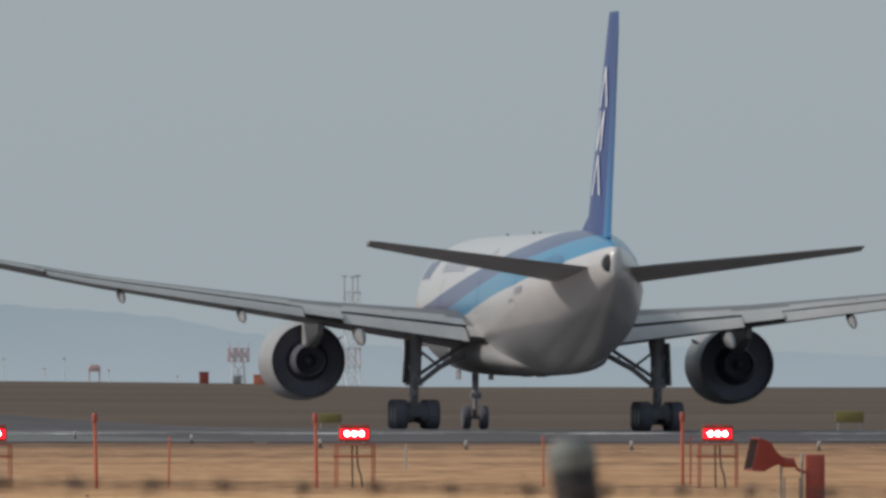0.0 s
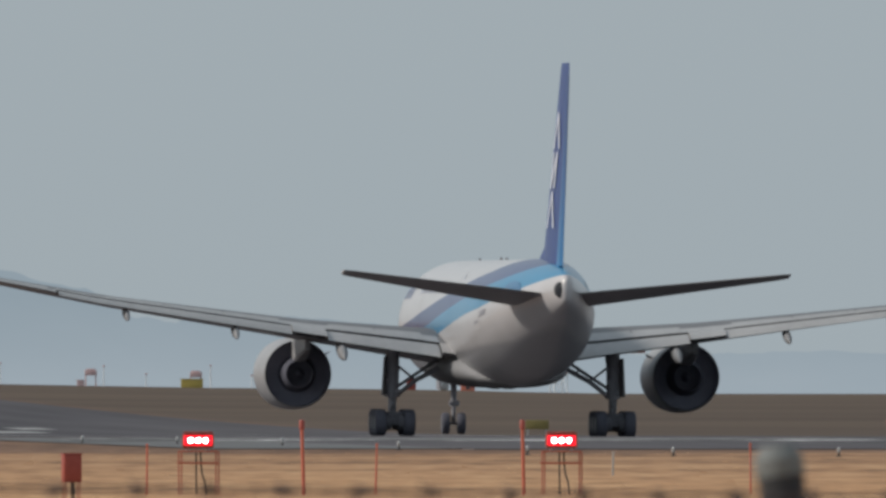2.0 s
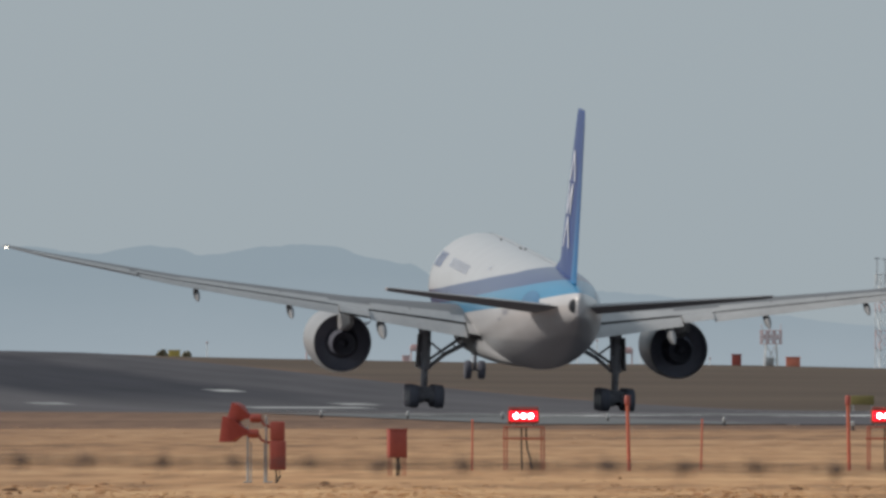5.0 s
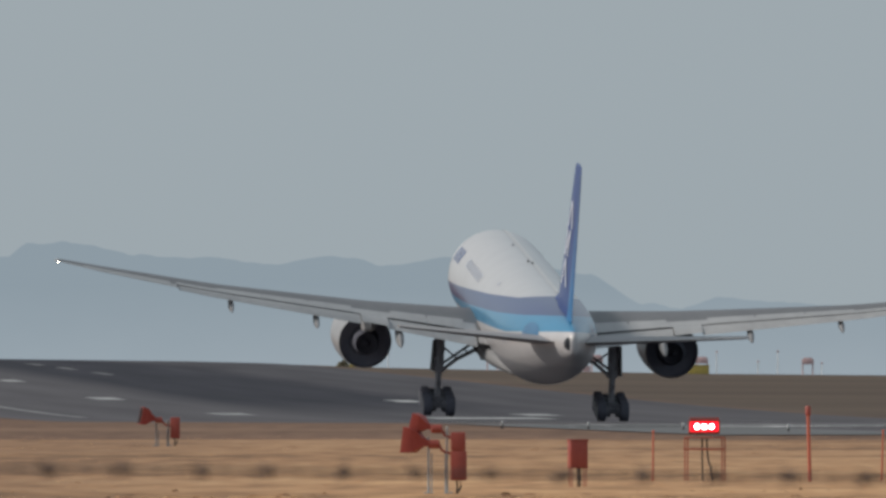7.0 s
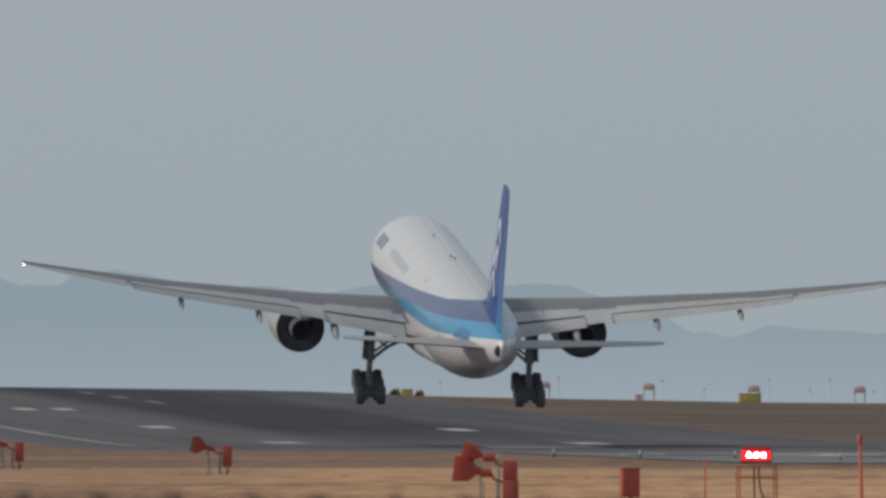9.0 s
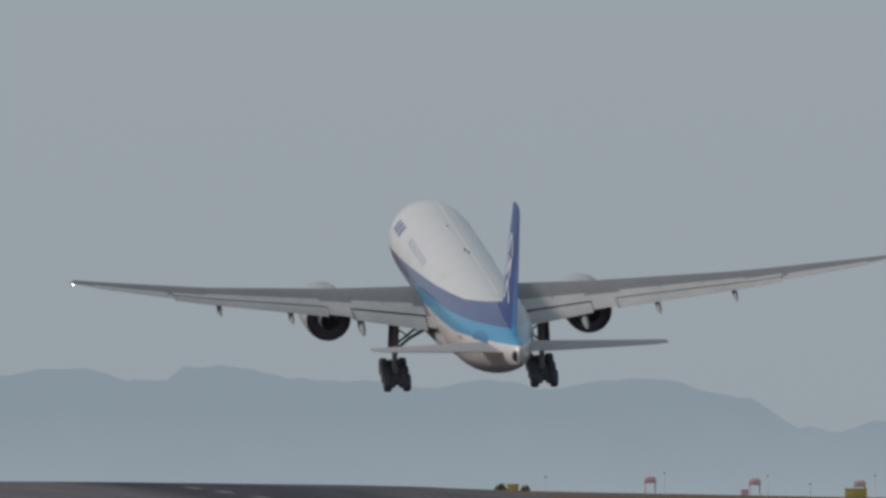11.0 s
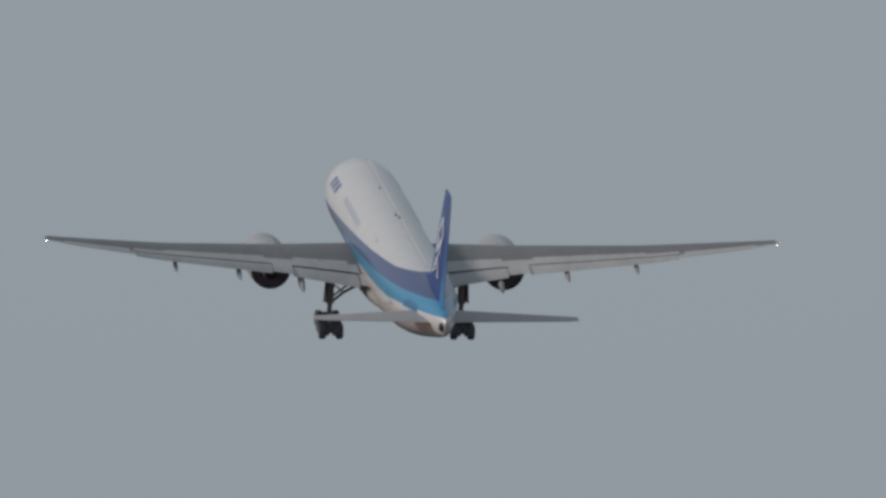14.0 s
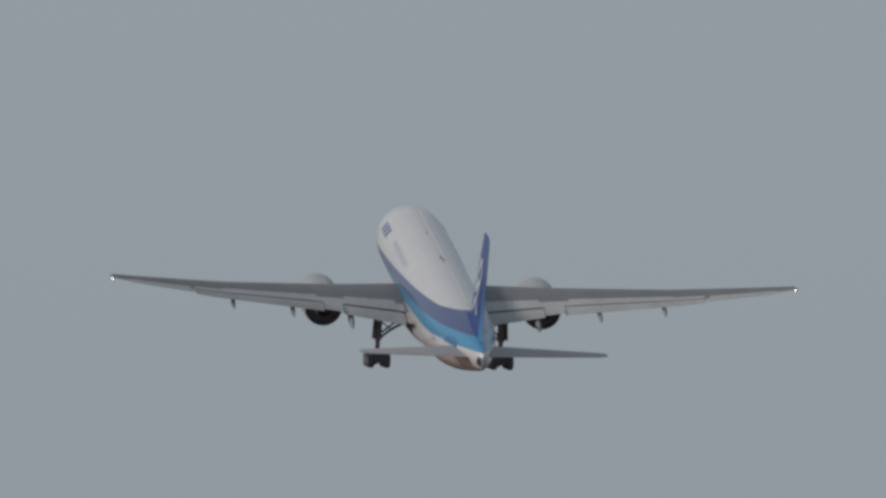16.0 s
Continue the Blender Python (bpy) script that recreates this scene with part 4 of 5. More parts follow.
def build_airliner():
    plane = thing("airliner", "white twin-engine airliner with blue belts and tail, taking off", "airliner")
    bm = bmesh.new()
    fine = []
    for i in range(len(STATIONS) - 1):
        v0, v1 = STATIONS[i][0], STATIONS[i + 1][0]
        k = max(1, int(abs(v1 - v0) / 0.5))
        fine += [v0 + (v1 - v0) * j / k for j in range(k)]
    fine.append(STATIONS[-1][0])
    ring_face(bm, [[skin(v, d * 360 / 72) for d in range(72)] for v in fine])
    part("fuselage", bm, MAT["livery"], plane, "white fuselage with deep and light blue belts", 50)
    # wing-body fairing
    bm = bmesh.new()
    rings = []
    for v, w, zb, zt in ((16.5, 1.4, 2.62, 3.1), (14.5, 2.1, 2.5, 3.7), (11.5, 2.75, 2.42, 4.4), (6, 3.2, 2.38, 4.7), (0, 3.22, 2.38, 4.6), (-3.5, 2.85, 2.4, 4.2), (-7.0, 1.9, 2.48, 3.4), (-10.0, 0.9, 2.62, 2.95)):
        ring = []
        for k in range(28):
            a = k * math.tau / 28
            c, s = math.cos(a), math.sin(a)
            ring.append(Vector((w * math.copysign(abs(c) ** 0.85, c), v, (zb + zt) / 2 + (zt - zb) / 2 * math.copysign(abs(s) ** 0.9, s))))
        rings.append(ring)
    ring_face(bm, rings)
    part("belly_fairing", bm, MAT["fairing"], plane, "pale grey belly fairing", 50)
    # exhaust of the auxiliary power unit, on the left of the tail cone: a solid bulge, dark like its opening
    bm = bmesh.new()
    lathe(bm, [(-30.7, 0.05), (-31.0, 0.26), (-31.5, 0.33), (-31.8, 0.28), (-31.86, 0.05)], (-0.26, 0, 7.22), 20, caps=(True, True), squash=1.2)
    part("tail_exhaust", bm, MAT["cove"], plane, "dark auxiliary exhaust outlet")
    # added pale strip, a lighter line along the crown; small hatch beside it
    part("crown_line", decal(25.0, -15.5, 79.5, 84.5, 0.0, 0.016, 60, 3), MAT["crown_pale"], plane, "pale strip added along the crown", 60)
    part("service_hatch", decal(-2.7, -3.35, 131, 137, 0.0, 0.014), MAT["grey_title"], plane, "small grey service hatch")
    # aerials and beacon on the crown
    for v, h, w in ((2.6, 0.14, 0.5), (1.6, 0.13, 0.4), (12.5, 0.12, 0.3)):
        bm = bmesh.new()
        x = 0.12 if v == 2.6 else 0.3 if v == 1.6 else 0.0
        zc, rx, rz = section(v)
        rings = [[Vector((x + 0.06 * s, v + w * c * k, zc + rz - 0.03 + z)) for s, c in ((-1, 0), (-0.7, 0.8), (0, 1), (0.7, 0.8), (1, 0), (0.7, -0.8), (0, -1), (-0.7, -0.8))] for z, k in ((0, 1), (h * 0.7, 0.75), (h, 0.4))]
        ring_face(bm, rings)
        part("aerial", bm, MAT["cove"], plane, "small dark blade aerial")
    for side in (-1, 1):
        def d(deg):
            return 180 - deg if side < 0 else deg
        # the airline's title as plain bars, and a line of small print
        for k in range(3):
            part("title_bar", decal(22.4 - 1.35 * k, 21.5 - 1.35 * k, d(22), d(40), -0.5), MAT["title_blue"], plane, "blue title bar")
        for k in range(10):
            part("print_bar", decal(14.8 - 1.0 * k, 14.05 - 1.0 * k, d(27.5), d(38.5)), MAT["grey_title"], plane, "faint grey printed bar")
        part("registration_bar", decal(-17.2, -18.6, d(-2), d(4)), MAT["gear"], plane, "dark printed bar")
        part("flag_bar", decal(-15.6, -16.6, d(-7), d(-4)), MAT["gear"], plane, "dark printed bar")
        for v in (23.6, 12.5, -3.5, -16.4):
            b = decal(v + 0.55, v - 0.55, d(-14), d(22), 0, 0.008)
            part("cabin_door", b, MAT["livery"], plane)
    # curved darker blue patches round the tailplane roots
    for side in (-1, 1):
        bm = bmesh.new()
        rows = []
        for i in range(13):
            e = -1 + i / 6
            top = 22 * math.sqrt(max(1 - e * e, 0.0))
            ring = [skin(-23.6 + 2.1 * e, 8 + top * j / 6, 0.018) for j in range(7)]
            rows.append([bm.verts.new((side * p.x, p.y, p.z)) for p in ring])
        for i in range(12):
            for j in range(6):
                bm.faces.new((rows[i][j], rows[i][j + 1], rows[i + 1][j + 1], rows[i + 1][j]))
        bmesh.ops.remove_doubles(bm, verts=bm.verts, dist=0.001)
        part("root_patch", bm, MAT["seal"], plane, "darker blue curved patch at the tailplane root")
    build_tail(plane)
    wings = [(s, build_wing(plane, s), build_engine(plane, s)) for s in (-1, 1)]
    bogies = build_gear(plane)
    doors = []
    for side in (-1, 1):
        bm = bmesh.new()
        at = (side * 1.6, 0.6, 2.62)
        box(bm, (side * 0.92, 0.6, 2.49), (1.35, 3.6, 0.05), 0.02, Matrix.Rotation(radians(side * -11), 3, "Y"))
        doors.append((side, at, part("gear_door", bm, MAT["gear"], plane, "dark underside gear bay door", 40, at)))
    return plane, wings, bogies, doors


# ---- airfield furniture ----
def spot(bearing, depth):
    """A place on the ground by bearing (metres aside per metre of depth) and depth."""
    x = bearing * depth
    return x, depth, ground_z(x, depth)


def build_light_units():
    """Three box lamps with red projectors on orange frames."""
    first = thing("approach_slope_light", "red glowing triple light box on orange steel frame", "airfield light", "red light units")
    bm = bmesh.new()
    box(bm, (0, 0, 1.335), (0.78, 0.62, 0.36), 0.05)
    box(bm, (0, -0.33, 1.545), (0.74, 0.2, 0.04), 0.015)
    body = part("lamp_box", bm, MAT["red_box"], first, "red painted lamp box")
    for k in (-1, 0, 1):
        b = bmesh.new()
        box(b, (k * 0.235, -0.325, 1.34), (0.228, 0.04, 0.24), 0.012)
        part("projector_lens", b, MAT["red_lamp"], body, "glowing red lens")
        b = bmesh.new()
        lathe(b, [(-0.344, 0.062), (-0.358, 0.06), (-0.368, 0.04)], (k * 0.18, 0, 1.34), 16)
        part("lamp_core", b, MAT["lamp_core"], body, "white-hot lamp core")
    bm = bmesh.new()
    box(bm, (0, 0, 1.07), (1.0, 0.72, 0.035), 0.01)
    part("platform", bm, MAT["frame_orange"], first)
    for dx in (-0.46, 0.46):
        for dy in (-0.3, 0.3):
            b = bmesh.new()
            tube(b, (dx + (0.05 if dy > 0 else -0.02), dy, -0.05), (dx + (0.05 if dy > 0 else -0.02), dy, 1.06), 0.018, 0.018, 10)
            part("leg", b, MAT["frame_orange"], first)
    for dx in (-0.25, 0.25):
        b = bmesh.new()
        box(b, (dx, 0, 1.13), (0.06, 0.4, 0.12), 0.01)
        part("foot_bracket", b, MAT["galv"], first)
    for dy in (-0.3, 0.3):
        bm = bmesh.new()
        tube(bm, (-0.52, dy, 0.78), (0.5, dy, 0.78), 0.024, 0.024, 8)
        part("cross_bar", bm, MAT["frame_orange"], first)
    for pts in (((-0.05, 0, 1.06), (-0.05, 0, 0.6), (-0.04, 0.02, 0.0)), ((0.06, 0, 1.06), (0.07, 0, 0.75), (0.1, 0, 0.5), (0.17, 0, 0.3), (0.2, 0, 0.0))):
        b = bmesh.new()
        bent(b, pts, 0.022)
        part("cable", b, MAT["cable"], first, "black supply cable")
    depth = 588.0
    for k, dx in enumerate((0.0, 9.0, 18.0)):
        m = pose(dx, depth, ground_z(dx, depth))
        if k == 0:
            first.matrix_basis = m
        else:
            copy_thing(first, m)


def build_posts():
    first = thing("marker_post", "orange painted steel post with a round cap", "post", "orange posts")
    bm = bmesh.new()
    tube(bm, (0.03, 0, -0.1), (-0.02, 0, 1.66), 0.045, 0.042, 12)
    part("pole", bm, MAT["orange"], first)
    bm = bmesh.new()
    lathe(bm, [(1.62, 0.05), (1.64, 0.068), (1.83, 0.07), (1.86, 0.05)], (-0.02, 0, 0), 14, "z")
    part("cap", bm, MAT["red_box"], first, "darker round cap")
    for k, (b, d) in enumerate(((185 / 42000, 584), (575 / 42000, 584), (1224 / 42000, 600))):
        m = pose(*spot(b, d), 0, 0.0, 40 * k)
        if k == 0:
            first.matrix_basis = m
        else:
            copy_thing(first, m)
    stake = thing("marker_stake", "thin orange stake standing in dry grass", "stake", "orange stakes")
    bm = bmesh.new()
    tube(bm, (0, 0, -0.1), (0.01, 0, 1.2), 0.026, 0.024, 10)
    lathe(bm, [(1.2, 0.024), (1.22, 0.03), (1.26, 0.03), (1.27, 0.01)], (0.01, 0, 0), 10, "z")
    part("rod", bm, MAT["orange"], stake)
    for k, (b, d) in enumerate(((-91, 584), (314, 588), (978, 592), (1238, 600))):
        m = pose(*spot(b / 42000, d), 0, (0, 1, -1, 0)[k], 0)
        if k == 0:
            stake.matrix_basis = m
        else:
            copy_thing(stake, m)
    bm = bmesh.new()
    tube(bm, (0, 0, -0.1), (0.01, 0, 0.72), 0.03, 0.03, 10)
    bmesh.ops.bevel(bm, geom=[e for e in bm.edges if e.calc_length() < 0.05], offset=0.006, segments=1, affect="EDGES")
    s = part("survey_stake", bm, MAT["galv"], None, "")
    tagged(s, "short pale grey stake in dry grass", "stake")
    s.matrix_basis = pose(*spot(734 / 42000, 700))


def horn(bm, mouth, throat, half, up, mat_mouth=1):
    """A square flared horn from throat to mouth; its mouth is dark inside."""
    m, t = Vector(mouth), Vector(throat)
    d = (m - t).normalized()
    side = d.cross(Vector((0, 0, 1))).normalized()
    top = side.cross(d).normalized()
    rings = []
    for f, k in ((0.0, 0.22), (0.15, 0.26), (0.32, 0.42), (0.52, 0.74), (0.62, 0.9), (0.97, 1.0), (1.0, 1.0)):
        p = t + (m - t) * f
        ring = []
        for a, b in ((-1, -1), (1, -1), (1, 1), (-1, 1)):
            ring.append(p + side * a * half * k + top * b * up * k)
        rings.append(ring)
    inner = [[p + (m - t) * f + side * a * half * k + top * b * up * k for a, b in ((-1, -1), (1, -1), (1, 1), (-1, 1))] for p, f, k in ((t, 1.0, 0.93), (t, 0.45, 0.35))]
    ring_face(bm, rings, (True, False))
    ring_face(bm, [rings[-1], inner[0], inner[1]], (False, True), lambda i, j: 0 if i == 0 else mat_mouth)


def build_speaker(bearing, depth, horns, label, turn=0.0, tall=1.5, pole="pole_grey"):
    s = thing("bird_scaring_loudspeaker", label, "loudspeaker", "orange loudspeakers")
    bm = bmesh.new()
    tube(bm, (0, 0, -0.1), (0, 0, tall * 0.84), 0.028, 0.028, 10)
    tube(bm, (0.07, 0.12, -0.1), (0.07, 0.12, tall * 0.6), 0.016, 0.016, 10)
    box(bm, (0, 0, 0.02), (0.2, 0.2, 0.03), 0.005)
    part("stand_pole", bm, MAT[pole], s, "grey pole")
    bm = bmesh.new()
    tube(bm, (0.41, 0, -0.1), (0.41, 0, tall), 0.028, 0.028, 10)
    tube(bm, (0.37, 0.12, -0.1), (0.37, 0.12, tall * 0.6), 0.016, 0.016, 10)
    box(bm, (0.45, 0, 0.02), (0.2, 0.2, 0.03), 0.005)
    part("stand_pole", bm, MAT[pole], s, "grey pole")
    bm = bmesh.new()
    if len(horns) > 1:
        box(bm, (0.67, 0, 0.62), (0.36, 0.32, 0.66), 0.03)
        box(bm, (0.66, 0.0, 1.16), (0.33, 0.3, 0.42), 0.03)
    elif tall > 1.1:
        box(bm, (0.67, 0, 0.74), (0.38, 0.32, 0.9), 0.03)
    else:
        box(bm, (0.65, 0, 0.63), (0.32, 0.32, 0.72), 0.03)
    cab = part("control_cabinet", bm, MAT["red_box"], s, "red-orange control cabinet")
    bm = bmesh.new()
    box(bm, (0.66, -0.168, 0.62), (0.25, 0.016, 0.54), 0.006)
    part("cabinet_door", bm, MAT["red_box"], cab)
    for x in (0.62, 0.70):
        b = bmesh.new()
        bent(b, ((x, 0, 0.3), (x + 0.02, 0, 0.15), (0.62, 0, -0.02)), 0.022)
        part("cable", b, MAT["cable"], s, "black cable")
    for mouth, throat, half in horns:
        b = bmesh.new()
        horn(b, mouth, throat, half, half)
        h = part("horn", b, [MAT["horn_red"], MAT["dark_mouth"]], s, "flared orange horn")
        b = bmesh.new()
        t = Vector(throat)
        lathe(b, [(-0.13, 0.07), (-0.1, 0.1), (0.1, 0.1), (0.13, 0.07)], t + Vector((0.08, 0, -0.02)), 14, "x")
        part("driver", b, MAT["red_box"], h)
        b = bmesh.new()
        bent(b, (t + Vector((0.2, 0, -0.04)), t + Vector((0.26, 0, -0.16)), t + Vector((0.36, 0, -0.2)), Vector((0.5, 0, t.z - 0.22))), 0.03)
        part("cable", b, MAT["red_box"], s)
    s.matrix_basis = pose(*spot(bearing, depth), 0, 0, turn)
    return s


def build_cabinet():
    c = thing("junction_cabinet", "red-brown steel cabinet on four short legs", "cabinet")
    bm = bmesh.new()
    box(bm, (0, 0, 0.76), (0.42, 0.36, 0.66), 0.015)
    box(bm, (0, 0, 1.1), (0.46, 0.4, 0.03), 0.01)
    body = part("body", bm, MAT["red_box"], c)
    bm = bmesh.new()
    box(bm, (0.01, -0.19, 0.76), (0.36, 0.02, 0.58), 0.006)
    part("door", bm, MAT["red_box"], body)
    for dx in (-0.17, 0.17):
        for dy in (-0.15, 0.15):
            b = bmesh.new()
            tube(b, (dx, dy, -0.1), (dx, dy, 0.45), 0.015, 0.015, 8)
            part("leg", b, MAT["frame_orange"], c)
    for dx in (0.0, 0.05):
        b = bmesh.new()
        bent(b, ((dx, 0, 0.45), (dx + 0.01, 0, 0.2), (dx, 0, -0.05)), 0.028)
        part("conduit", b, MAT["cable"], c, "dark cable conduit")
    c.matrix_basis = pose(*spot(-224 / 42000, 560), 0, 0, 12)


def build_far_things():
    """What stands along the crest beyond the runway."""
    depth = 2262.0
    g = thing("aerial_gantry", "small red-topped frame on two legs", "aerial", "frames on the skyline")
    bm = bmesh.new()
    box(bm, (0, 0, 1.25), (1.15, 0.7, 0.5), 0.05)
    box(bm, (0, 0, 1.56), (0.85, 0.5, 0.16), 0.04)
    part("head", bm, MAT["pale_red"], g, "haze-paled red head")
    for dx in (-0.48, 0.48):
        b = bmesh.new()
        tube(b, (dx, 0, -0.3), (dx, 0, 1.05), 0.07, 0.06, 8)
        part("leg", b, MAT["pale_red"], g)
    for k, b in enumerate((-375, -190, -4, 183)):
        m = pose(*spot(b / 42000, depth))
        if k == 0:
            g.matrix_basis = m
        else:
            copy_thing(g, m)
    pole = thing("lamp_pole", "thin grey pole on the skyline", "pole", "skyline poles")
    bm = bmesh.new()
    tube(bm, (0, 0, -0.3), (0, 0, 2.0), 0.055, 0.04, 8)
    part("shaft", bm, MAT["pale_white"], pole)
    bm = bmesh.new()
    box(bm, (0, 0, 2.02), (0.22, 0.18, 0.16), 0.03)
    part("lamp_head", bm, MAT["pale_red"], pole)
    for k, (b, h) in enumerate(((-350, 1), (-167, 0.95), (-92, 0.6), (22, 1.05), (95, 0.6), (130, 1.1), (208, 0.55), (-560, 0.7), (330, 0.3))):
        m = pose(*spot(b / 42000, depth + 8)) @ Matrix.Diagonal((1, 1, 1, 1))
        x, y, z = spot(b / 42000, depth + 8)
        m = pose(x, y, z - 2.0 * (1 - h))
        if k == 0:
            pole.matrix_basis = m
        else:
            copy_thing(pole, m)
    # lattice mast with pale red and white panels
    for bearing, tall, wide, name, label in ((638, 10.0, 1.3, "aerial_tower", "tall pale red and white lattice aerial tower"),):
        t = thing(name, label, "mast")
        n = 5
        for k in range(n):
            z0, z1 = tall * 0.9 * k / n, tall * 0.9 * (k + 1) / n
            b = bmesh.new()
            w = wide / 2
            for sx in (-1, 1):
                for sy in (-1, 1):
                    tube(b, (sx * w, sy * w, z0 - (0.3 if k == 0 else 0)), (sx * w, sy * w, z1), 0.045, 0.045, 6)
                tube(b, (sx * w, -w, z0), (sx * w, w, z1), 0.03, 0.03, 6)
            for sy in (-1, 1):
                tube(b, (-w, sy * w, z0), (w, sy * w, z1), 0.03, 0.03, 6)
                tube(b, (w, sy * w, z0), (-w, sy * w, z1), 0.03, 0.03, 6)
                tube(b, (-w, sy * w, z1), (w, sy * w, z1), 0.05, 0.05, 6)
            part("lattice_bay", b, MAT["pale_red"] if k % 2 else MAT["pale_white"], t, "red bay" if k % 2 else "white bay")
        for dx, h in ((-wide * 0.55, 1.0), (wide * 0.1, 0.85), (wide * 0.5, 1.1)):
            b = bmesh.new()
            tube(b, (dx, 0, tall * 0.8), (dx, 0, tall + h * 0.5), 0.05, 0.04, 6)
            tube(b, (dx - 0.3, 0, tall + h * 0.5), (dx + 0.3, 0, tall + h * 0.5), 0.05, 0.05, 6)
            part("aerial_rod", b, MAT["gear"], t)
        t.matrix_basis = pose(*spot(bearing / 42000, depth), 0, 0, 20)
    # short mast: a wide pale red lattice head on braced legs
    t = thing("aerial_mast", "pale red lattice aerial head on braced legs", "mast")
    for sx in (-1, 1):
        for sy in (-1, 1):
            b = bmesh.new()
            tube(b, (sx * 0.62, sy * 0.5, -0.3), (sx * 0.5, sy * 0.4, 2.1), 0.06, 0.05, 8)
            part("leg", b, MAT["pale_white"], t)
    b = bmesh.new()
    for sy in (-1, 1):
        tube(b, (-0.6, sy * 0.48, 0.2), (0.5, sy * 0.4, 2.0), 0.03, 0.03, 6)
        tube(b, (0.6, sy * 0.48, 0.2), (-0.5, sy * 0.4, 2.0), 0.03, 0.03, 6)
    part("bracing", b, MAT["pale_white"], t)
    b = bmesh.new()
    for z in (2.1, 2.75, 3.35):
        for sy in (-1, 1):
            tube(b, (-0.95, sy * 0.5, z), (0.95, sy * 0.5, z), 0.05, 0.05, 6)
    for sy in (-1, 1):
        for x in (-0.95, -0.32, 0.32, 0.95):
            tube(b, (x, sy * 0.5, 2.05), (x, sy * 0.5, 3.4), 0.045, 0.045, 6)
        for x in (-0.95, -0.32, 0.32):
            tube(b, (x, sy * 0.5, 2.1), (x + 0.63, sy * 0.5, 3.35), 0.035, 0.035, 6)
            tube(b, (x + 0.63, sy * 0.5, 2.1), (x, sy * 0.5, 3.35), 0.035, 0.035, 6)
    part("head", b, MAT["pale_red"], t, "pale red lattice head")
    for x, lean in ((-0.8, -0.1), (-0.1, 0.05), (0.85, 0.12)):
        b = bmesh.new()
        tube(b, (x, 0, 2.9), (x + lean, 0, 4.0), 0.04, 0.03, 6)
        part("aerial_rod", b, MAT["pale_red"], t)
    b = bmesh.new()
    box(b, (-0.15, 0, 0.4), (0.8, 0.6, 0.8), 0.05)
    part("equipment_case", b, MAT["galv"], t)
    t.matrix_basis = pose(*spot(438 / 42000, depth), 0, 0, 6)
    # windsock blown out to the right
    t = thing("windsock", "haze-paled red and white banded windsock on a thin pole", "windsock")
    b = bmesh.new()
    tube(b, (0, 0, -0.3), (0, 0, 4.75), 0.09, 0.06, 10)
    part("mast", b, MAT["pale_white"], t, "thin pale mast")
    b = bmesh.new()
    lathe(b, [(0.02, 0.5), (0.06, 0.53), (0.1, 0.5)], (0, 0, 4.35), 16, "x", (False, False))
    part("hoop", b, MAT["galv"], t)
    for k in range(5):
        b = bmesh.new()
        prof = [(0.1 + 0.62 * (k + e), 0.48 - 0.058 * (k + e)) for e in (0, 0.5, 1)]
        lathe(b, prof + [(v, r - 0.02) for v, r in reversed(prof)], (0, 0, 4.3 - 0.05 * k), 16, "x", (False, False))
        part("sock_band", b, MAT["pale_white" if k % 2 else "sock_red"], t, "white band" if k % 2 else "haze-paled red band")
    t.matrix_basis = pose(*spot(731 / 42000, depth - 30), 0, 0, -8)
    for name, bearing, w, h, mat, label, cat in (
            ("equipment_hut", 377, 0.9, 1.0, "red_box", "small dark red equipment hut", "hut"),
            ("equipment_hut", 477, 1.35, 0.85, "hut_orange", "small orange equipment hut", "hut"),
            ("equipment_hut", -208, 0.7, 0.5, "pale_red", "small haze-paled red equipment hut", "hut"),
            ("equipment_box", -618, 1.1, 0.55, "yellow", "low yellow equipment box", "box"),
            ("equipment_box", -11, 2.1, 0.8, "yellow", "yellow equipment box on the skyline", "box")):
        t = thing(name, label, cat)
        b = bmesh.new()
        box(b, (0, 0, h / 2 - 0.1), (w, 0.9, h + 0.2), 0.04)
        part("body", b, MAT[mat], t)
        b = bmesh.new()
        box(b, (0, 0, h + 0.03), (w + 0.1, 1.0, 0.07), 0.02)
        part("roof", b, MAT[mat], t)
        t.matrix_basis = pose(*spot(bearing / 42000, depth - 6))
    # yellow signs beyond the runway
    s = thing("taxiway_sign", "yellow sign board on short legs in the grass", "sign", "yellow signs")
    b = bmesh.new()
    box(b, (0, 0, 0.72), (1.5, 0.22, 0.6), 0.04)
    part("board", b, MAT["sign_yellow"], s)
    for dx in (-0.6, 0.6):
        b = bmesh.new()
        tube(b, (dx, 0, -0.1), (dx, 0, 0.45), 0.05, 0.05, 8)
        part("leg", b, MAT["galv"], s)
    s.matrix_basis = pose(*spot(600 / 42000, 1535))
    copy_thing(s, pose(*spot(1520 / 42000, 1255)))
    # low dull shrubs on the crest
    rnd = random.Random(5)
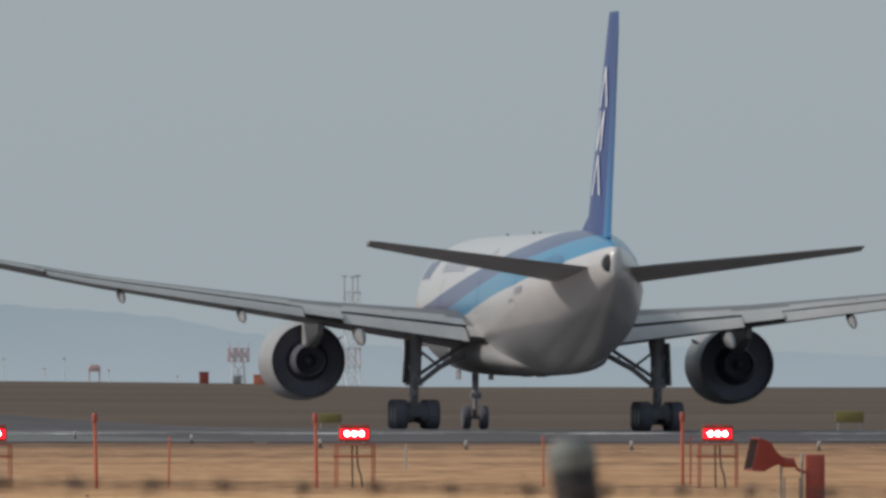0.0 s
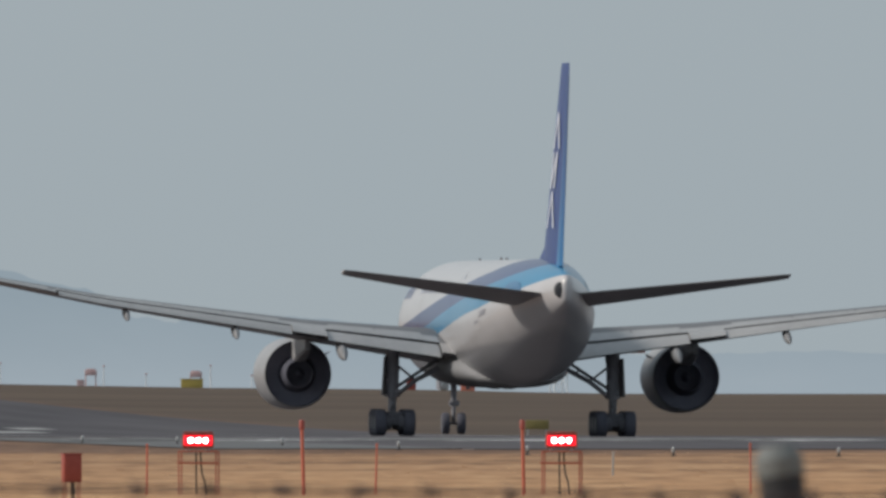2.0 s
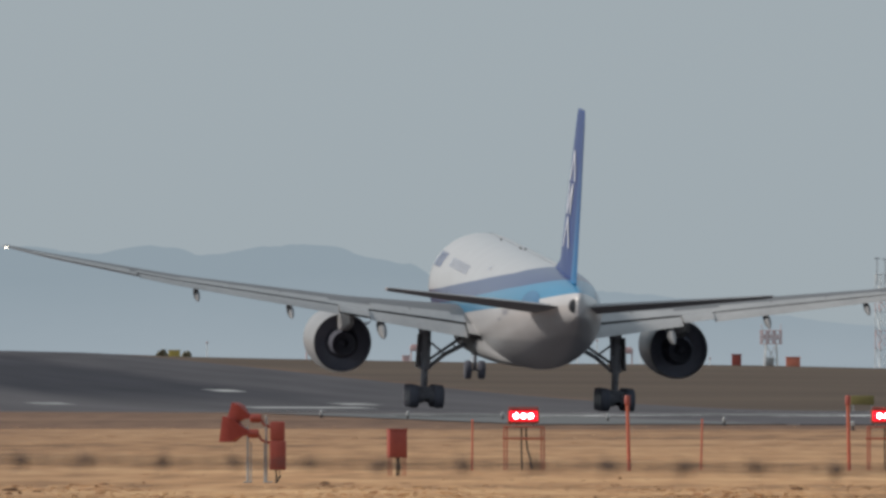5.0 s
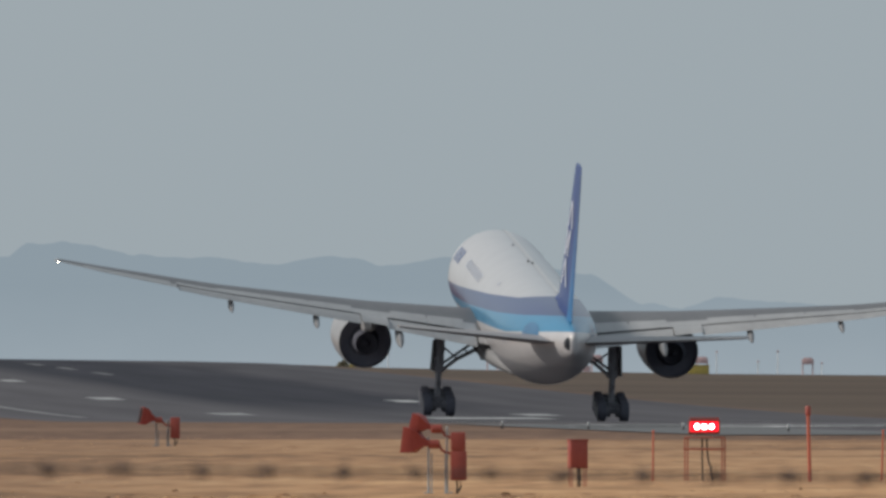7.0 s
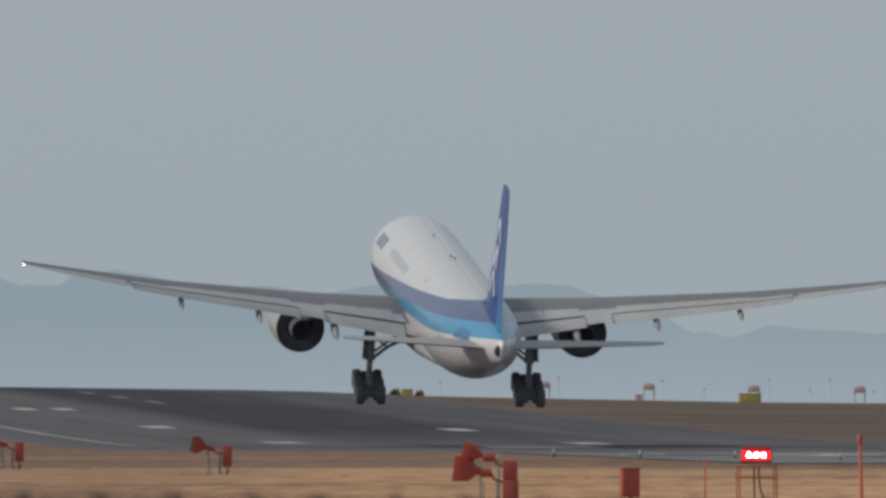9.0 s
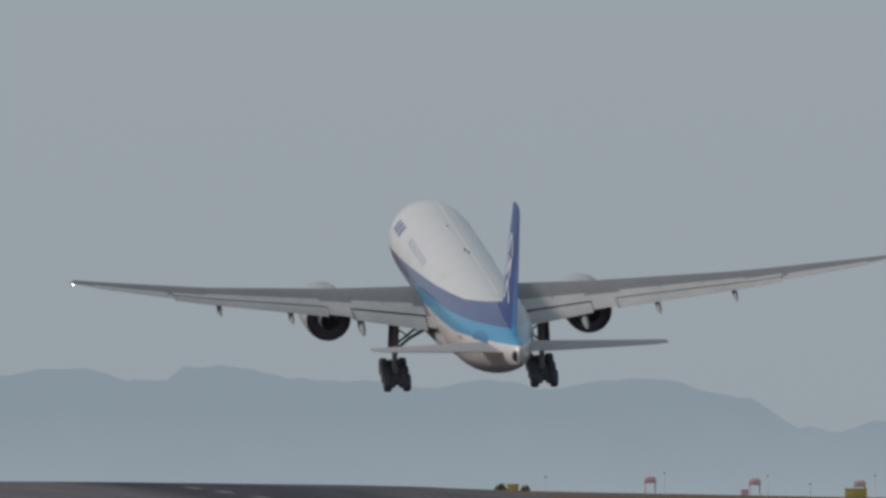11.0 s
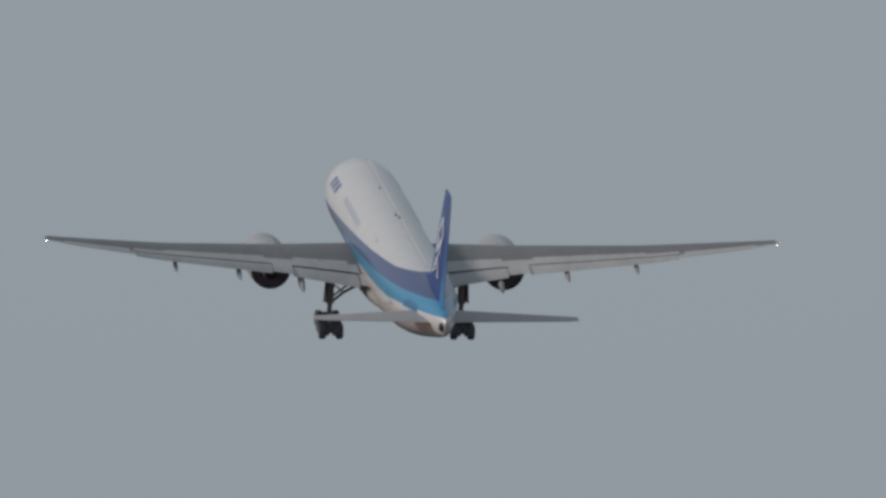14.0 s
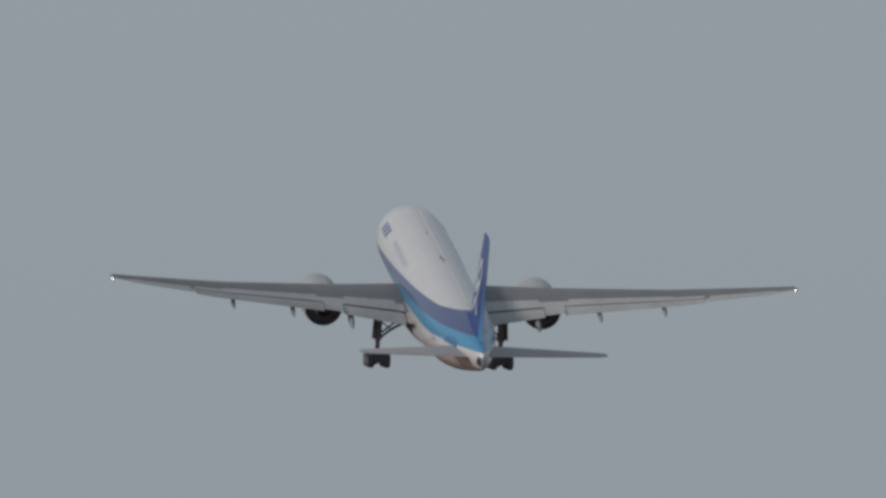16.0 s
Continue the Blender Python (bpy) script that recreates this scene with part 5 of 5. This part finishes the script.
    for bearing, size in ((-640, 0.5), (-596, 0.4)):
        t = thing("shrub", "low dull olive shrub on the crest", "shrub", "shrubs")
        b = bmesh.new()
        for k in range(260):
            a, r, z = rnd.uniform(0, math.tau), size * 1.3 * rnd.random() ** 0.5, size * rnd.random()
            if r > size * 1.3 * (1 - 0.6 * z / size):
                continue
            p = Vector((r * math.cos(a), r * math.sin(a), z + 0.05))
            n = Vector((rnd.uniform(-1, 1), rnd.uniform(-1, 1), rnd.uniform(0, 1))).normalized()
            q = n.to_track_quat("Z", "Y")
            e = 0.09 + 0.08 * rnd.random()
            b.faces.new([b.verts.new(p + q @ Vector((x * e, y * e * 1.5, 0))) for x, y in ((-1, 0), (0, -1), (1, 0), (0, 1))])
        part("crown", b, MAT["bush"], t)
        b = bmesh.new()
        for k in range(5):
            a = k * 1.3
            tube(b, (0, 0, -0.2), (size * 0.5 * math.cos(a), size * 0.5 * math.sin(a), size * 0.8), 0.03, 0.01, 6)
        part("stems", b, MAT["wire"], t)
        t.matrix_basis = pose(*spot(bearing / 42000, depth + 2))


def build_fence():
    """Barbed strand and posts close before the lens."""
    d = 40.0

    def wire_z(x):
        return 2.564 - 0.0115 * x
    for k, x in enumerate((-5.06, -2.06, 0.985, 3.98)):
        t = thing("fence_post", "weathered dark grey fence post with pale cap", "fence post", "fence posts")
        # the shaft bends over into a leaning arm that carries the strand
        tip, arm = Vector((-0.002, 0, 2.588)), Vector((-0.138, 0, 0.99))
        b = bmesh.new()
        bent(b, (Vector((0.062, 0, 0)), Vector((0.062, 0, 2.1)), tip - arm * 0.42, tip), 0.039, 20)
        part("shaft", b, MAT["concrete"], t)
        b = bmesh.new()
        tube(b, tip, tip + arm * 0.03, 0.042, 0.042, 20)
        tube(b, tip + arm * 0.03, tip + arm * 0.052, 0.042, 0.028, 20)
        part("cap", b, MAT["cap"], t, "pale grey cap")
        t.matrix_basis = pose(x, d + 0.05, 0)
    w = thing("barbed_wire", "rusty barbed wire strand along the fence", "barbed wire")
    b = bmesh.new()
    for ph in (0, math.pi):
        bent(b, [(x, d + 0.003 * math.cos(x * 80 + ph), wire_z(x) + 0.003 * math.sin(x * 80 + ph)) for x in np.arange(-5.1, 4.05, 0.02)], 0.0022, 5)
    part("strand", b, MAT["wire"], w)
    rnd = random.Random(3)
    near = [b * d / 42000 for b in (-1304, -1169, -1037, -897, -782, -647, -519, -387, -257, -116, 16, 146, 281, 406, 546, 676, 806, 946)]
    more = [near[0] - 0.125 * k for k in range(1, 31)] + [near[-1] + 0.125 * k for k in range(1, 25)]
    for x in near + [x + rnd.uniform(-0.008, 0.008) for x in more]:
        z = wire_z(x)
        b = bmesh.new()
        bent(b, [(x + 0.008 * math.sin(a) * 0.4 + a * 0.0016, d + 0.007 * math.cos(a), z + 0.007 * math.sin(a)) for a in np.linspace(0, 12.5, 16)], 0.0034, 5)
        for s1 in range(4):
            a = rnd.uniform(0, math.tau)
            tube(b, (x, d, z), (x + rnd.uniform(-0.016, 0.016), d + 0.018 * math.cos(a), z + 0.018 * math.sin(a)), 0.003, 0.0012, 5)
        part("barb", b, MAT["wire"], w)


def build_grass():
    """Tufts of dry grass on the open field before the runway."""
    rng = np.random.default_rng(7)
    n, near = 17000, 12500
    d = np.concatenate([402 + 118 * rng.random(near) ** 1.2, 500 + 400 * rng.random(n - near)])
    x = (rng.random(n) * 0.098 - 0.052) * d
    keep = (x * math.cos(RUN) + d * math.sin(RUN) - AXIS_X < -24) | (d < 940)
    x, d = x[keep], d[keep]
    n = len(x)
    z = np.array([ground_z(a, b) for a, b in zip(x, d)])
    patch = 0.5 + 0.5 * np.sin(x * 0.9 + d * 0.021) * np.sin(d * 0.055 + x * 0.13)
    close = np.clip((530 - d) / 110, 0, 1)
    h = (0.004 + 0.008 * rng.random(n) ** 2 + close * (0.005 + 0.028 * rng.random(n) ** 2)) * (0.4 + patch)
    w = 0.03 + (0.2 - 0.14 * close) * rng.random(n) ** 2
    verts, faces = np.zeros((n, 5, 3)), []
    for k, (f, up) in enumerate(((-1, 0), (-0.45, 0.8), (0.1, 1), (0.55, 0.7), (1, 0))):
        verts[:, k, 0] = x + f * w + 0.05 * rng.standard_normal(n)
        verts[:, k, 1] = d + 0.3 * w * rng.standard_normal(n)
        verts[:, k, 2] = z - 0.004 + up * h * (0.7 + 0.6 * rng.random(n))
    base = np.arange(n)[:, None] * 5
    faces = np.concatenate([base + np.array([[0, 1, 2]]), base + np.array([[0, 2, 3]]), base + np.array([[0, 3, 4]])]).tolist()
    me = bpy.data.meshes.new("grass")
    me.from_pydata(verts.reshape(-1, 3).tolist(), [], faces)
    me.materials.append(MAT["blades"])
    ob = new("grass", me)
    tagged(ob, "short dry tan grass tufts covering the airfield", "grass", kind="stuff")


def build_tussocks():
    """Brown clods and dead tussocks scattered on the near field, thickest on the worn patch."""
    rng = np.random.default_rng(11)
    verts, faces = [], []
    for k in range(2600):
        if k < 1500:
            y = 408 + 30 * rng.random() ** 1.6
            x = (-300 + 260 * rng.standard_normal()) / 42000 * y
        else:
            y = 408 + 150 * rng.random() ** 1.5
            x = (-1250 + 2700 * rng.random()) / 42000 * y
        patch = noise.noise((x * 0.35, y * 0.045, 2.0))
        if patch < (0.0 if k < 1500 else 0.22):
            continue
        w, h = 0.04 + 0.2 * rng.random() ** 2, (0.015 + 0.07 * rng.random() ** 2) * (0.6 + patch)
        z, n = ground_z(x, y) - 0.01, 7
        base = len(verts)
        verts.append((x + 0.2 * w * rng.standard_normal(), y, z + h))
        for j in range(n):
            a = j * math.tau / n
            r = w * (0.7 + 0.6 * rng.random())
            verts.append((x + 0.55 * r * math.cos(a), y + 0.55 * r * math.sin(a), z + h * (0.55 + 0.5 * rng.random())))
        for j in range(n):
            a = j * math.tau / n
            r = w * (0.9 + 0.5 * rng.random())
            verts.append((x + r * math.cos(a), y + r * math.sin(a), z - 0.01))
        for j in range(n):
            i = (j + 1) % n
            faces.append((base, base + 1 + j, base + 1 + i))
            faces.append((base + 1 + j, base + 1 + n + j, base + 1 + n + i, base + 1 + i))
    me = bpy.data.meshes.new("tussocks")
    me.from_pydata(verts, [], faces)
    me.materials.append(MAT["clods"])
    tagged(new("tussocks", me), "brown clods and dead tussocks in the dry grass", "tussocks", kind="stuff")


# ---- build ----
build_ground()
build_runway()
build_hills()
PLANE, WINGS, BOGIES, DOORS = build_airliner()
build_light_units()
build_posts()
build_cabinet()
build_speaker(-488 / 42000, 528, [((-0.52, 0.16, 1.2), (0.04, 0, 1.12), 0.29), ((-0.34, 0.16, 1.6), (0.1, 0, 1.46), 0.2)],
              "pair of orange flared horns with red cabinet on poles", 0, 1.5)
build_speaker(-970 / 42000, 813, [((-0.54, -0.1, 1.05), (0.0, 0, 0.92), 0.3)], "orange flared horn with red cabinet on thin poles", 0, 0.92, "fairing")
build_speaker(-1336 / 42000, 862, [((-0.54, -0.1, 1.05), (0.0, 0, 0.92), 0.3)], "orange flared horn with red cabinet on thin poles", 0, 0.92, "fairing")
build_speaker(1399 / 42000, 470, [((-0.6, -0.16, 1.2), (0.06, 0, 1.05), 0.33)], "orange flared horn with red cabinet on galvanised poles", 0, 1.2)
build_threshold_lights()
build_far_things()
build_fence()
build_grass()
build_tussocks()


def motions():
    def rot(deg, axis):
        return Matrix.Rotation(radians(deg), 4, axis)
    walk(PLANE, [(t, Matrix.Translation((x, y, z)) @ rot(h, "Z") @ rot(p, "X") @ rot(b, "Y")) for t, x, y, z, h, p, b, f in FLIGHT])
    # the wings bend up as they take the weight, and carry the engines
    for side, wing, engine in WINGS:
        rows = [(t, pose(side * PIVOT[0], PIVOT[1], PIVOT[2], 0, -side * math.degrees(math.atan(f / 27.3)), 0)) for t, x, y, z, h, p, b, f in FLIGHT]
        walk(wing, rows)
        hung = [(t, pose(side * PIVOT[0], PIVOT[1], PIVOT[2], 0, -side * math.degrees(math.atan(f / 27.3)), 0)) for t, f in ((0, 0.9), (4.2, 0.9), (6.5, 1.0), (8.5, 1.4), (11.5, 2.3), (16, 2.5))]
        walk(engine, hung)
    # the legs stretch as the wings take the weight; the bogies lie flat on the runway, then hang toe up, and level before they are drawn in
    gear = [(0, 0.03, 0.1), (1, 0.0, 0.2), (2, 0.0, -0.2), (2.5, 0.02, -0.6), (3, 0.05, -1.1), (3.5, 0.08, -1.6), (4, 0.15, -2.1), (4.2, 0.17, -2.2),
            (6.3, 0.55, -1), (6.5, 0.57, 0), (7, 0.6, 5), (7.5, 0.62, 11), (9, 0.63, 13.5), (11.5, 0.63, 13.5), (13.5, 0.63, 13), (14, 0.63, 8.5),
            (14.5, 0.63, 2.5), (15, 0.63, -6), (15.5, 0.63, -9), (16, 0.63, -10)]
    for side, (bogie, piston) in zip((-1, 1), BOGIES):
        walk(bogie, [(t, pose(side * BOGIE[0], BOGIE[1], BOGIE[2] - e, a, 0, 0)) for t, e, a in gear])
        walk(piston, [(t, pose(side * BOGIE[0], BOGIE[1], BOGIE[2] - e)) for t, e, a in gear])
    for side, at, door in DOORS:
        walk(door, [(t, pose(*at, 0, -side * a, 0)) for t, a in ((0, 0), (13.9, 0), (14.1, 55), (14.3, 115), (14.5, 165), (15.0, 180), (15.5, 186), (16, 192))])


motions()
